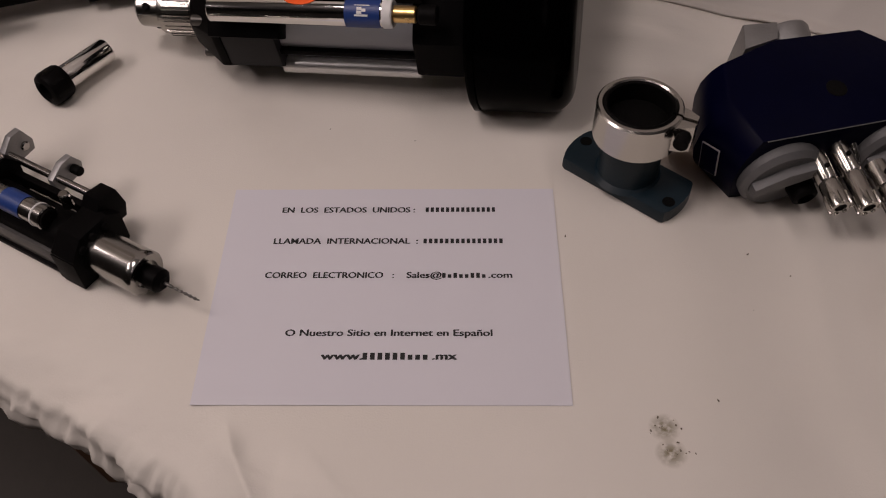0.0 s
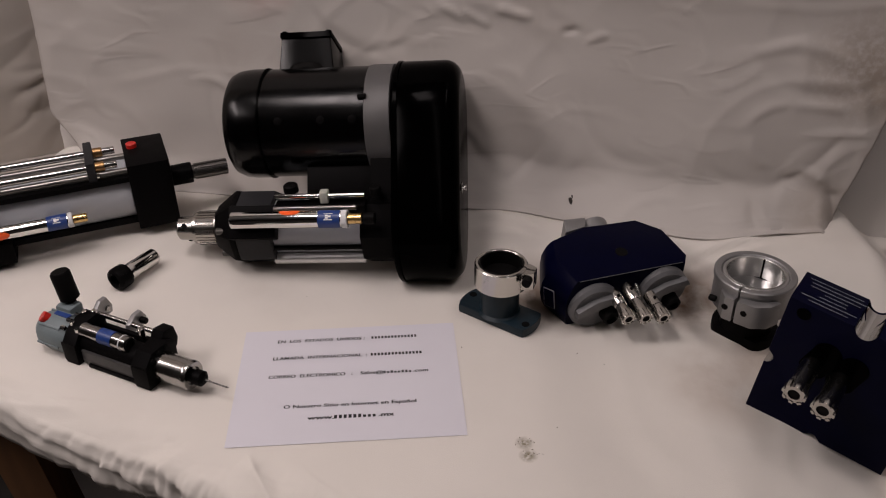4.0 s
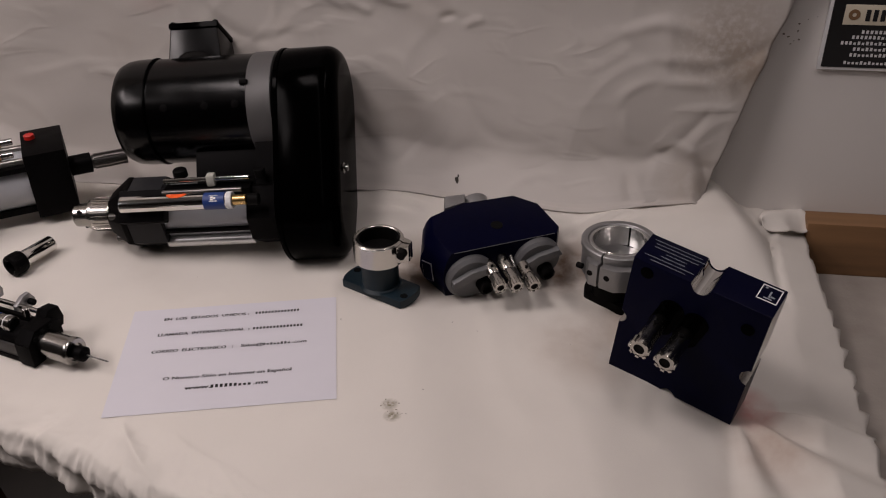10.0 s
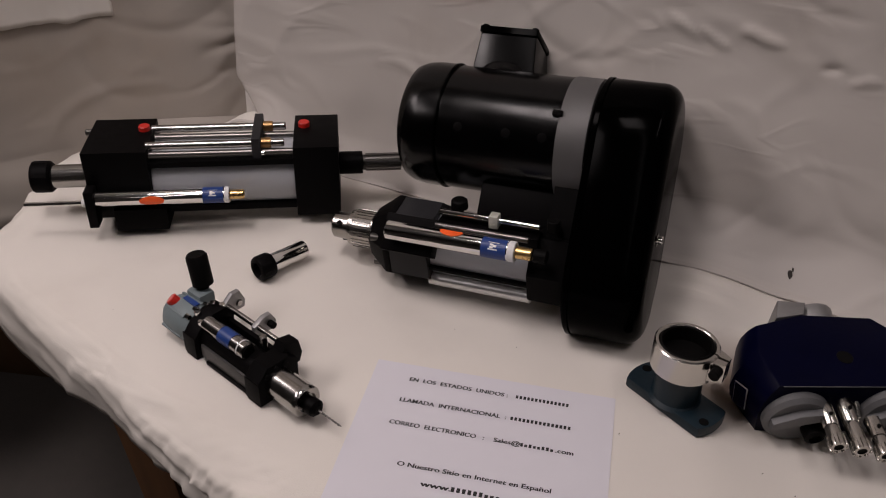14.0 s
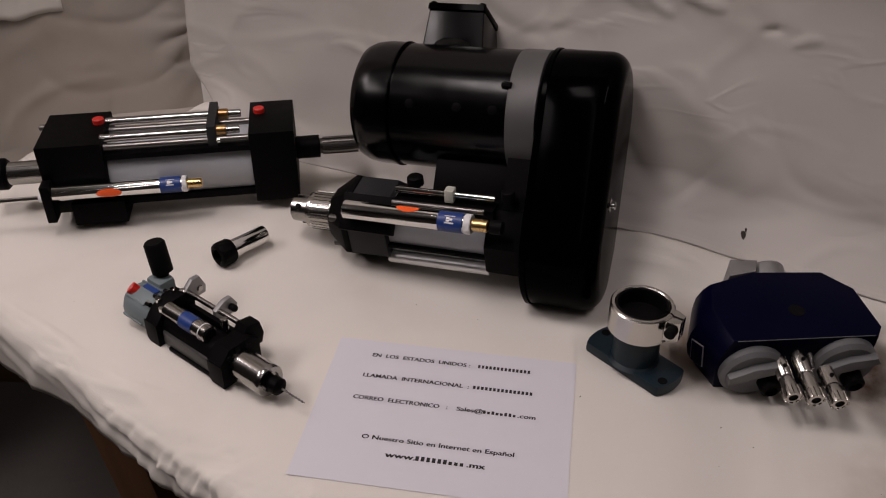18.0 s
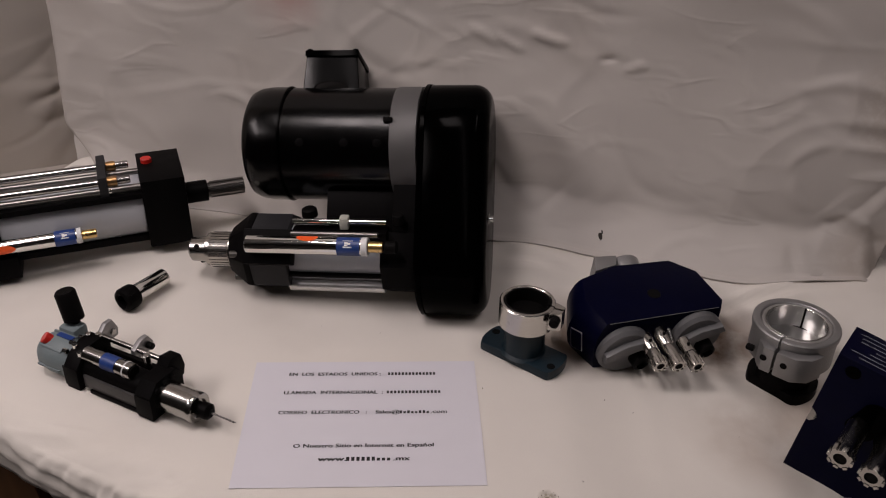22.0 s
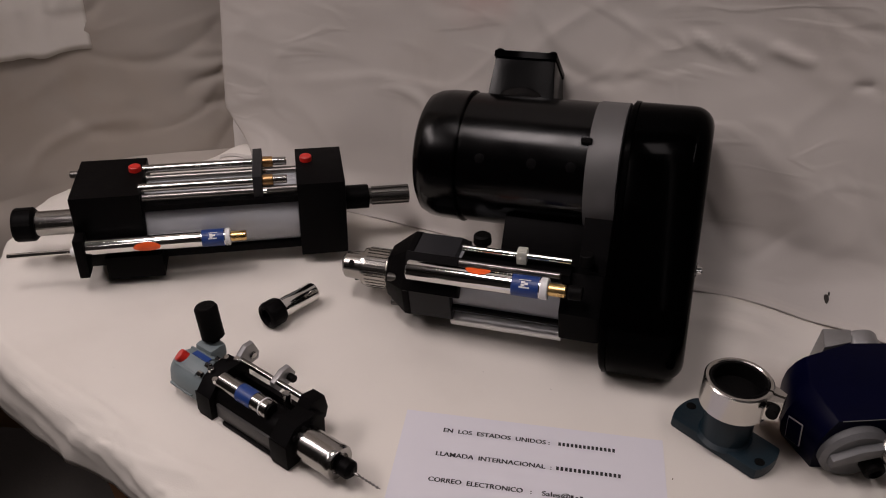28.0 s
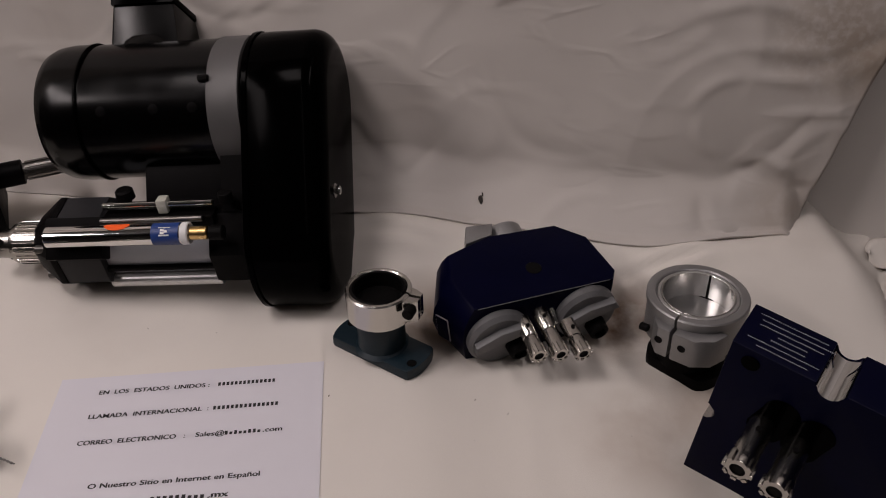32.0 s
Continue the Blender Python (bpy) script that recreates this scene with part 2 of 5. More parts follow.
WOOD = material("stained_pine", (0.20, 0.095, 0.04), 0.55, 0, 0.45, 40, 0.1, 90, stains=0.5, stain_colour=(0.05, 0.022, 0.008), stain_scale=22, stretch=(1, 1, 0.08))
PALE_WOOD = material("bare_timber", (0.21, 0.11, 0.048), 0.6, 0, 0.45, 60, 0.1, 90, stains=0.6, stain_colour=(0.10, 0.045, 0.018), stain_scale=30, stretch=(0.08, 1, 1))
CARPET = material("grey_floor", (0.075, 0.066, 0.06), 0.85, 0, 0.2, 30, 0.3, 150, stains=0.3, stain_colour=(0.03, 0.025, 0.02))
CARD = material("brown_cardboard", (0.20, 0.11, 0.05), 0.8, 0, 0.1, 30)
DARKCARD = material("black_carton", (0.02, 0.018, 0.017), 0.7, 0, 0.2, 30)
SIGN = material("black_sign_face", (0.012, 0.012, 0.013), 0.4, 0, 0.2, 30)
BENCH = material("worn_bench_top", (0.36, 0.32, 0.285), 0.75, 0, 0.2, 25, 0.3, 200, stains=0.4, stain_scale=9)
PALEBAND = material("pale_cream_band", (0.62, 0.56, 0.44), 0.5, 0.0, 0.1, 30)
TEAR = material("shadowed_tear", (0.03, 0.025, 0.02), 0.8)
GRIME = material("dark_grime", (0.13, 0.105, 0.075), 0.8, 0, 0.4, 200)
ROOM = material("dim_workshop_wall", (0.045, 0.04, 0.036), 0.7, 0, 0.2, 5, 0.1, 100)
CEIL = material("ceiling_paint", (0.09, 0.085, 0.08), 0.8, 0, 0.05, 6)


# ---- building helpers ----
def link(name, bm, mat, parent=None, label="", smooth=35):
    me = bpy.data.meshes.new(name)
    bmesh.ops.recalc_face_normals(bm, faces=bm.faces)
    bm.to_mesh(me)
    bm.free()
    me.materials.append(mat)
    if smooth:
        me.shade_smooth()
        me.set_sharp_from_angle(angle=radians(smooth))
    ob = new(name, me)
    if parent:
        ob.parent = parent
    if label:
        ob["label"] = label
    return ob


def part(name, bm, mat, parent, label=""):
    return link(name, bm, mat, parent, label)


def thing(name, m, label, category, group="", kind=""):
    ob = new(name)
    ob.empty_display_size = 0.02
    ob.matrix_world = m
    return tagged(ob, label, category, group, kind)


def add_box(bm, x0, x1, y0, y1, z0, z1, bev=0.0012, seg=2):
    vs = [bm.verts.new((x, y, z)) for x in (x0, x1) for y in (y0, y1) for z in (z0, z1)]
    fs = [(0, 1, 3, 2), (4, 6, 7, 5), (0, 4, 5, 1), (2, 3, 7, 6), (0, 2, 6, 4), (1, 5, 7, 3)]
    faces = [bm.faces.new([vs[i] for i in f]) for f in fs]
    if bev:
        edges = list({e for f in faces for e in f.edges})
        bmesh.ops.bevel(bm, geom=edges, offset=bev, segments=seg, profile=0.6, affect="EDGES")
    return bm


def box(*a, **k):
    return add_box(bmesh.new(), *a, **k)


def add_lathe(bm, profile, m=None, seg=40):
    """Turns (x, r) round the local x axis."""
    m = m or Matrix()
    rings = []
    for x, r in profile:
        if r < 1e-6:
            rings.append([bm.verts.new(m @ Vector((x, 0, 0)))])
        else:
            rings.append([bm.verts.new(m @ Vector((x, r * math.cos(a), r * math.sin(a)))) for a in [2 * math.pi * k / seg for k in range(seg)]])
    for a, b in zip(rings, rings[1:]):
        for k in range(seg):
            q = [a[k % len(a)], a[(k + 1) % len(a)], b[(k + 1) % len(b)], b[k % len(b)]]
            q = list(dict.fromkeys(q))
            if len(q) > 2:
                bm.faces.new(q)
    return bm


def lathe(profile, m=None, seg=40):
    return add_lathe(bmesh.new(), profile, m, seg)


def rod(x0, x1, r, m=None, seg=24, c=0.001):
    return lathe([(x0, 0), (x0, r - c), (x0 + c, r), (x1 - c, r), (x1, r - c), (x1, 0)], m, seg)


def add_prism(bm, poly, d0, d1, axis="x", bev=0.0012, seg=2):
    """A flat outline, drawn in the two axes that are not the given one, drawn out from d0 to d1."""
    put = {"x": lambda a, b, d: (d, a, b), "y": lambda a, b, d: (a, d, b), "z": lambda a, b, d: (a, b, d)}[axis]
    lo = [bm.verts.new(put(a, b, d0)) for a, b in poly]
    hi = [bm.verts.new(put(a, b, d1)) for a, b in poly]
    n = len(poly)
    f0, f1 = bm.faces.new(lo[::-1]), bm.faces.new(hi)
    for k in range(n):
        bm.faces.new((lo[k], lo[(k + 1) % n], hi[(k + 1) % n], hi[k]))
    if bev:
        bmesh.ops.bevel(bm, geom=list({e for f in (f0, f1) for e in f.edges}), offset=bev, segments=seg, profile=0.6, affect="EDGES")
    return bm


def prism(*a, **k):
    return add_prism(bmesh.new(), *a, **k)


def arc(cx, cy, r, a0, a1, n):
    return [(cx + r * math.cos(radians(a0 + (a1 - a0) * k / n)), cy + r * math.sin(radians(a0 + (a1 - a0) * k / n))) for k in range(n + 1)]


ALONG_Y = pose(0, 0, 0, 0, 0, 90)
ALONG_Z = pose(0, 0, 0, 0, -90, 0)


def at(x, y, z, turn=None):
    return Matrix.Translation((x, y, z)) @ (turn or Matrix())


def smooth_step(a, b, x):
    k = min(1, max(0, (x - a) / (b - a)))
    return k * k * (3 - 2 * k)


# ---- the table and its cloth ----
TOP = 0.80


def pinched(folds, x, y):
    """Height of the sharp folds (x0, y0, x1, y1, bow, height, width) at a place on the cloth."""
    h = 0.0
    for ax, ay, bx, by, bow, high, wide in folds:
        ex, ey = bx - ax, by - ay
        long = math.hypot(ex, ey)
        u = ((x - ax) * ex + (y - ay) * ey) / long**2
        if -0.1 < u < 1.1:
            v = ((y - ay) * ex - (x - ax) * ey) / long - bow * 4 * u * (1 - u)
            h += high * math.exp(-((v / wide) ** 2)) * smooth_step(-0.1, 0.3, u) * smooth_step(1.1, 0.7, u)
    return h


CLOTH_FOLDS = (
    (0.5, 0.205, 0.61, 0.225, 0, 0.006, 0.007),
    (0.48, 0.175, 0.62, 0.206, 0, 0.006, 0.008),
    (0.465, 0.192, 0.6, 0.216, 0, -0.004, 0.006),
    (0.475, 0.140, 0.59, 0.178, 0.004, 0.004, 0.01),
    (0.19, 0.313, 0.303, 0.266, 0, 0.006, 0.008),
    (0.18, 0.282, 0.266, 0.255, 0.004, 0.005, 0.008),
)
SHEET_FOLDS = (
    (0.665, 0.927, 0.714, 0.902, 0.004, 0.0039, 0.006),
    (0.597, 0.879, 0.618, 0.834, -0.008, -0.0033, 0.007),
    (0.607, 0.88, 0.666, 0.834, -0.01, 0.0039, 0.008),
    (0.583, 0.985, 0.646, 1.022, 0.01, 0.0028, 0.007),
    (0.646, 1.022, 0.727, 1.016, 0, 0.0028, 0.006),
    (0.667, 0.975, 0.773, 0.979, 0.004, 0.0028, 0.006),
    (0.593, 0.975, 0.625, 0.925, -0.01, 0.0028, 0.008),
    (0.631, 0.925, 0.754, 0.883, -0.012, -0.0033, 0.01),
    (0.138, 1.144, 0.19, 1.113, 0, 0.0032, 0.005),
    (0.176, 1.134, 0.22, 1.109, 0, 0.004, 0.005),
    (0.227, 1.14, 0.283, 1.126, -0.002, 0.0048, 0.006),
    (0.322, 1.106, 0.347, 1.112, 0, -0.004, 0.004),
    (0.357, 1.095, 0.389, 1.104, 0.003, 0.004, 0.005),
)


def table_height(x, y):
    z = TOP + 0.008 * smooth_step(0.26, 0.36, y) * smooth_step(0.12, -0.05, x)
    z -= 0.014 * smooth_step(0.22, 0.34, x)
    z -= 0.014 * smooth_step(0.42, 0.52, x) * smooth_step(0.06, -0.04, y)
    z -= 0.022 * smooth_step(0.50, 0.62, x) * smooth_step(0.0, -0.14, y)
    u = (0.478 - 0.242 * x - y) / 1.029
    z += 0.058 * smooth_step(0.24, 0.10, u) * smooth_step(-0.14, 0.10, x) * smooth_step(0.83, 0.745, x)
    z += 0.062 * math.exp(-(((x + 0.475) / 0.075) ** 2) - ((y - 0.565) / 0.055) ** 2)
    return z


OUTLINE = [(-0.750, 0.190), (-0.66, 0.128), (-0.52, 0.048), (-0.34, -0.048), (-0.15, -0.150), (0.05, -0.288), (0.46, -0.60), (0.62, -0.60), (0.746, -0.12), (0.797, 0.15), (0.872, 0.31), (0.80, 0.44), (0.20, 0.56), (-0.42, 0.74), (-0.62, 0.60), (-0.755, 0.515), (-0.775, 0.43), (-0.738, 0.30), (-0.742, 0.25)]
CENTRE = (0.02, 0.05)


def outline_radius(a):
    d = (math.cos(a), math.sin(a))
    best = 9
    for (ax, ay), (bx, by) in zip(OUTLINE, OUTLINE[1:] + OUTLINE[:1]):
        ex, ey, ox, oy = bx - ax, by - ay, ax - CENTRE[0], ay - CENTRE[1]
        den = d[0] * ey - d[1] * ex
        if abs(den) < 1e-9:
            continue
        r, s = (ox * ey - oy * ex) / den, (ox * d[1] - oy * d[0]) / den
        if r > 0 and -1e-6 <= s <= 1 + 1e-6:
            best = min(best, r)
    return best


def tablecloth():
    bm = bmesh.new()
    n, rings = 720, 90
    radius = np.array([outline_radius(2 * math.pi * k / n) for k in range(n)])
    radius = sum(np.roll(radius, s) for s in range(-6, 7)) / 13
    rim = [(radius[k] * math.cos(2 * math.pi * k / n), radius[k] * math.sin(2 * math.pi * k / n)) for k in range(n)]
    along = np.cumsum([math.hypot(rim[k][0] - rim[k - 1][0], rim[k][1] - rim[k - 1][1]) for k in range(n)])
    rows = []
    for j in range(1, rings + 13):
        row = []
        for k in range(n):
            a = 2 * math.pi * k / n
            f = min(1.0, (j / rings) ** 0.8)
            x, y = CENTRE[0] + radius[k] * f * math.cos(a), CENTRE[1] + radius[k] * f * math.sin(a)
            edge = radius[k] * (1 - f)
            z = table_height(x, y) + (0.0016 * noise.noise((x * 9, y * 9, 1)) + 0.0010 * noise.noise((x * 26, y * 26, 4))) * smooth_step(0.10, 0.16, max(abs(x) * 0.75, abs(y)))
            run = along[k]
            ruck = noise.noise((a * 9, edge * 14, 7.0)) + 0.5 * noise.noise((a * 23, edge * 30, 3.0))
            ridge = max(0, 1 - 4.5 * abs(noise.noise((run * 4.5, edge * 16 + run * 5, 2.0)))) + 0.6 * max(0, 1 - 4 * abs(noise.noise((run * 9, edge * 30 - run * 8, 6.0))))
            bare = smooth_step(0.105, 0.15, max(abs(x) * 0.75, abs(y)))
            fold = 1 - abs(math.sin(math.pi * (run * 4 + edge * 15 + 1.3 * noise.noise((run * 4, edge * 6, 1.0))))) ** 0.7
            fold *= smooth_step(-0.25, 0.25, noise.noise((run * 5, edge * 4, 15.0)))
            z += bare * (0.0025 * ruck + 0.0015 * ridge + 0.009 * fold * (1 - 0.5 * smooth_step(0.3, 0.5, x))) * smooth_step(0.075, 0.02, edge) * (1 - 0.6 * smooth_step(0.5, 0.6, x))
            crease = max(0, 1 - 14 * abs(noise.noise((x * 2.6 + y, y * 3.4 - x * 0.8, 12.0))))
            z += 0.0012 * crease * smooth_step(0.06, 0.12, edge) * smooth_step(0.1, 0.3, x)
            z -= 0.013 * max(0, 1 - edge / 0.06) ** 2 * smooth_step(0.62, 0.5, x)
            u = (0.478 - 0.242 * x - y) / 1.029
            hem = max(0, 1 - abs(u - 0.150 - 0.016 * noise.noise((x * 5, 0, 31))) / 0.007) + 0.8 * max(0, 1 - abs(u - 0.185 - 0.03 * noise.noise((x * 4, 3, 37)) - 0.05 * (x - 0.3)) / 0.010)
            z += 0.0042 * hem * smooth_step(0.12, 0.24, x) * smooth_step(0.68, 0.60, x) * smooth_step(-0.35, 0.15, noise.noise((x * 6, 5, 33)))
            streak = max(0, 1 - 7 * abs(noise.noise((x * 11 + u * 9, u * 3, 41))))
            z += 0.0035 * streak * smooth_step(0.13, 0.17, u) * smooth_step(0.30, 0.20, u) * smooth_step(0.1, 0.25, x) * smooth_step(0.70, 0.60, x)
            z += pinched(CLOTH_FOLDS, x, y)
            px, py = x - 0.640, y + 0.125
            pr, pa = math.hypot(px, py), math.atan2(py, px)
            z += 0.0095 * math.sin(pa * 10 + 0.8 * noise.noise((pr * 8, pa, 3))) * smooth_step(0.02, 0.08, pr) * smooth_step(0.34, 0.14, pr) * smooth_step(-2.1, -1.7, pa) * smooth_step(0.1, -0.3, pa)
            brink = smooth_step(0.70, 0.77, x) * smooth_step(-0.02, 0.08, y)
            z -= brink * 0.008 * math.exp(-((edge + max(0, j - rings) * 0.006) / 0.007) ** 2)
            if j > rings:
                q = (j - rings) / 12
                end = smooth_step(0.50, 0.62, x)
                drop = (0.062 + 0.030 * smooth_step(-0.46, -0.62, x) + 0.012 * noise.noise((a * 5, 0, 2))) * (1 - end) + 0.026 * end
                out = 0.019 * math.sin(min(1, q * 1.7) * math.pi / 2) + 0.010 * q * noise.noise((a * 16, q, 5)) + 0.004 * noise.noise((a * 40, q * 2, 8))
                out += 0.012 * q * (1 - abs(math.sin(math.pi * (run * 4 - q * 1.5 + 1.3 * noise.noise((run * 4, -q, 1.0))))) ** 0.7 - 0.5)
                out += 0.008 * min(1, q * 2.2) * (1 - abs(math.sin(math.pi * (run * 7 - q * 1.5 + 1.1 * noise.noise((run * 3, q, 9.0))))) ** 0.55 - 0.4) * smooth_step(-0.3, 0.2, noise.noise((run * 3, q, 19.0)))
                out = (out - 0.004 * q * q) * (1 - end) + (0.072 * q + 0.005 * noise.noise((a * 30, q, 5))) * end
                if j == rings + 12 and x > 0.5:
                    out += ((k % 5 - 2) * 0.0026 + 0.007 * noise.noise((k * 0.22, 0, 6))) * (1 - 0.7 * brink)
                x, y = x + out * math.cos(a), y + out * math.sin(a)
                z -= drop * (q if end > 0.5 else q**1.5)
            row.append(bm.verts.new((x, y, z)))
        rows.append(row)
    mid = bm.verts.new((*CENTRE, TOP))
    for k in range(n):
        bm.faces.new((mid, rows[0][k], rows[0][(k + 1) % n]))
        for a, b in zip(rows, rows[1:]):
            bm.faces.new((a[k], b[k], b[(k + 1) % n], a[(k + 1) % n]))
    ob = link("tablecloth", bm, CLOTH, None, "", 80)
    mod = ob.modifiers.new("thickness", "SOLIDIFY")
    mod.thickness, mod.offset = 0.0012, -1
    # the corner turned back on itself beside the wall
    leaf = bmesh.new()
    rows = []
    for i in range(25):
        u = i / 24
        w = 0.030 * math.sqrt(min(1, u * 3)) + 0.001
        row = []
        for j in range(13):
            v = -1 + j / 6
            cx, cy = 0.822 + 0.092 * u, 0.240 + 0.028 * u
            lift = 0.001 + 0.013 * smooth_step(-1, 0.5, v) - 0.005 * smooth_step(0.5, 1, v) + 0.002 * math.sin(u * 7 + v)
            z = table_height(cx, cy) - 0.012 * smooth_step(0.4, 1.0, u)
            row.append(leaf.verts.new((cx - 0.31 * w * v - 0.022 * u * max(0, -v), cy + 0.95 * w * v, z + lift + 0.0012 * noise.noise((u * 6, v * 2, 1)))))
        rows.append(row)
    for a, b in zip(rows, rows[1:]):
        for k in range(12):
            leaf.faces.new((a[k], b[k], b[k + 1], a[k + 1]))
    flap = part("turned_corner", leaf, CLOTH, ob, "corner of the sheet turned back on itself")
    mod = flap.modifiers.new("thickness", "SOLIDIFY")
    mod.thickness = 0.0015
    return tagged(ob, "white cotton sheet spread over the table, rucked along its front edge", "tablecloth")


tablecloth()


def drape(name, line, label, z0=0.79, z1=2.3, depth=0.016, seed=0, lip=0.050, slant=0.0, hang=0.0, cloth=None):
    """A hanging sheet over a floor line of (x, y) points, with its foot turned out on the table."""
    bm = bmesh.new()
    pts = []
    for (ax, ay), (bx, by) in zip(line, line[1:]):
        m = max(2, int(math.hypot(bx - ax, by - ay) / 0.0052))
        pts += [(ax + (bx - ax) * k / m, ay + (by - ay) * k / m) for k in range(m)]
    pts.append(line[-1])
    for _ in range(4):
        pts = [pts[0]] + [tuple(sum(c) / 3 for c in zip(*pts[k - 1 : k + 2])) for k in range(1, len(pts) - 1)] + [pts[-1]]
    rows = []

    def foot_out(x, s):
        k = 0 if hang else smooth_step(-0.14, 0.10, x)
        return (lip + (0.070 - 0.034 * smooth_step(0.55, 0.80, x)) * k) * (0.95 + 0.12 * noise.noise((s * 4, seed, 2)))

    rng = random.Random(seed + 40)
    span = sum(math.hypot(bx - ax, by - ay) for (ax, ay), (bx, by) in zip(line, line[1:]))
    wrinkles = []
    for k in range(int(span * 34)):
        tilt = radians(rng.choice((rng.uniform(15, 60), rng.uniform(-50, -15), rng.uniform(-15, 15))))
        wrinkles.append((rng.uniform(0, span), rng.uniform(z0, 1.38), math.cos(tilt), math.sin(tilt), rng.uniform(0.04, 0.17), rng.uniform(0.006, 0.012), rng.choice((-1, 1)) * rng.uniform(0.06, 0.24)))
    hs = list(np.linspace(z0 + 0.004, 1.35, 112)) + list(np.linspace(1.37, z1, 30))
    s = 0.0
    for k, (x, y) in enumerate(pts):
        a, b = pts[max(0, k - 1)], pts[min(len(pts) - 1, k + 1)]
        tx, ty = b[0] - a[0], b[1] - a[1]
        ln = math.hypot(tx, ty)
        tx, ty = tx / ln, ty / ln
        nx, ny = ty, -tx
        s += ln / 2
        f = k / (len(pts) - 1)
        row = []
        for q in (1.0, 0.8, 0.6, 0.4, 0.2) if hang else (1.0, 0.985, 0.97, 0.95, 0.93):
            w = foot_out(x, s)
            dz = table_height(x + nx * w, y + ny * w) - TOP if hang == 0 else -hang * q * smooth_step(0.45, 0.25, f)
            low = smooth_step(-0.72, -0.77, x) if hang else 0
            if low:
                sway = 0.012 * noise.noise((s * 9, q * 2, seed)) + 0.02 * q
                row.append(bm.verts.new((x + nx * (w * q * (1 - low) + sway * low), y + ny * (w * q * (1 - low) + sway * low), (TOP + 0.003 - hang * 0.3 * q) * (1 - low) + (TOP + 0.003 - (0.12 + 0.18 * smooth_step(-0.90, -0.95, x)) * q) * low)))
                continue
            row.append(bm.verts.new((x + nx * w * q + slant * tx * f**6 * -0.3 + tx * 0.022 * f**10, y + ny * w * q + slant * ty * f**6 * -0.3 + ty * 0.022 * f**10, TOP + dz + (0.002 if hang else (0.0018 + 0.0016 * noise.noise((s * 7, 1, seed))) * smooth_step(-0.2, 0.1, x)) + 0.03 * (1 - q) + 0.0014 * noise.noise((s * 20, q * 3, seed)))))
        reach = foot_out(x, s)
        base = z0 if hang else table_height(x + nx * reach, y + ny * reach)
        for zz in hs:
            z = zz if hang or zz > 1.35 else base + (zz - z0) * (1.35 - base) / (1.35 - z0)
            d = 0.40 * noise.noise((s * 2.2 + z * 1.4, z * 2.8 - s, seed)) + 0.16 * noise.noise((s * 5 + 2.6 * z, z * 9 - s * 4, seed + 3))
            crease = max(0, 1 - abs(noise.noise((s * 3.2 + z * 2.2, z * 6.5 - s * 2.4, seed + 11))) * 11)
            short = max(0, 1 - abs(noise.noise((s * 9 + 5 * z, z * 15 - s * 7, seed + 17))) * 9) * smooth_step(0.0, 0.35, noise.noise((s * 4, z * 5, seed + 21)))
            facet = noise.voronoi((s * 3.1 + z * 1.6 + seed, z * 4.4 - s * 2.2, seed))[0][0]
            small = noise.voronoi((s * 8 + z * 5, z * 10 - s * 6, seed + 4))[0][0]
            for ws, wz, ca, sa, wl, ww, wh in wrinkles:
                us, uz = s - ws, z - wz
                if abs(us) < 0.18 and abs(uz) < 0.16:
                    al, ac = us * ca + uz * sa, uz * ca - us * sa + 0.6 * (us * ca + uz * sa) ** 2 / wl * (1 if wh > 0 else -1)
                    if abs(al) < wl:
                        d += wh * math.exp(-((ac / ww) ** 2)) * (1 - (al / wl) ** 2)
            d += 0.07 * crease + 0.08 * short + 0.20 * facet + 0.06 * small + 0.06 * noise.noise((s * 18 + 9 * z, z * 22, seed + 5))
            if hang:
                gx, gz = x + 0.50, z - 0.99
                d += 0.5 * abs(math.sin(5 * math.atan2(gx, -gz) + 1.5 + 2.2 * noise.noise((gx * 12, gz * 12, 4)))) * smooth_step(0.13, 0.05, math.hypot(gx, gz)) * smooth_step(0.02, -0.03, gz)
            d *= depth * smooth_step(z0 - 0.02, z0 + 0.12, z)
            toe = 0 if hang else max(0, 1 - (z - base) / (0.062 + 0.016 * noise.noise((s * 3, 2, seed)) + 0.006 * noise.noise((s * 11, 4, seed)))) ** 1.5
            free = 0 if hang else smooth_step(1.16, base, z)
            d += reach * (0.50 * toe + 0.42 * free)
            sh = slant * f**6 * (min(z, 1.5) - 1.15) + (0.006 * noise.noise((z * 30, seed, 1)) if f > 0.98 else 0)
            sh += 0 if hang else 0.055 * smooth_step(0.935, 0.85, z) * (1 - f) ** 14
            sh += 0.022 * toe * f**10
            if not hang:
                d += pinched(SHEET_FOLDS, x + nx * d + tx * sh, z)
            row.append(bm.verts.new((x + nx * d + tx * sh, y + ny * d + ty * sh, z)))
        rows.append(row)
    for a, b in zip(rows, rows[1:]):
        for k in range(len(a) - 1):
            bm.faces.new((a[k], b[k], b[k + 1], a[k + 1]))
    grid = [[v.co.copy() for v in row] for row in rows]
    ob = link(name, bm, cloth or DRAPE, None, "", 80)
    mod = ob.modifiers.new("thickness", "SOLIDIFY")
    mod.thickness = 0.0022
    tagged(ob, label, "backdrop", "", "structure")
    return grid


WALL_C = 0.505


def wall_y(x, c):
    return c - 0.242 * x


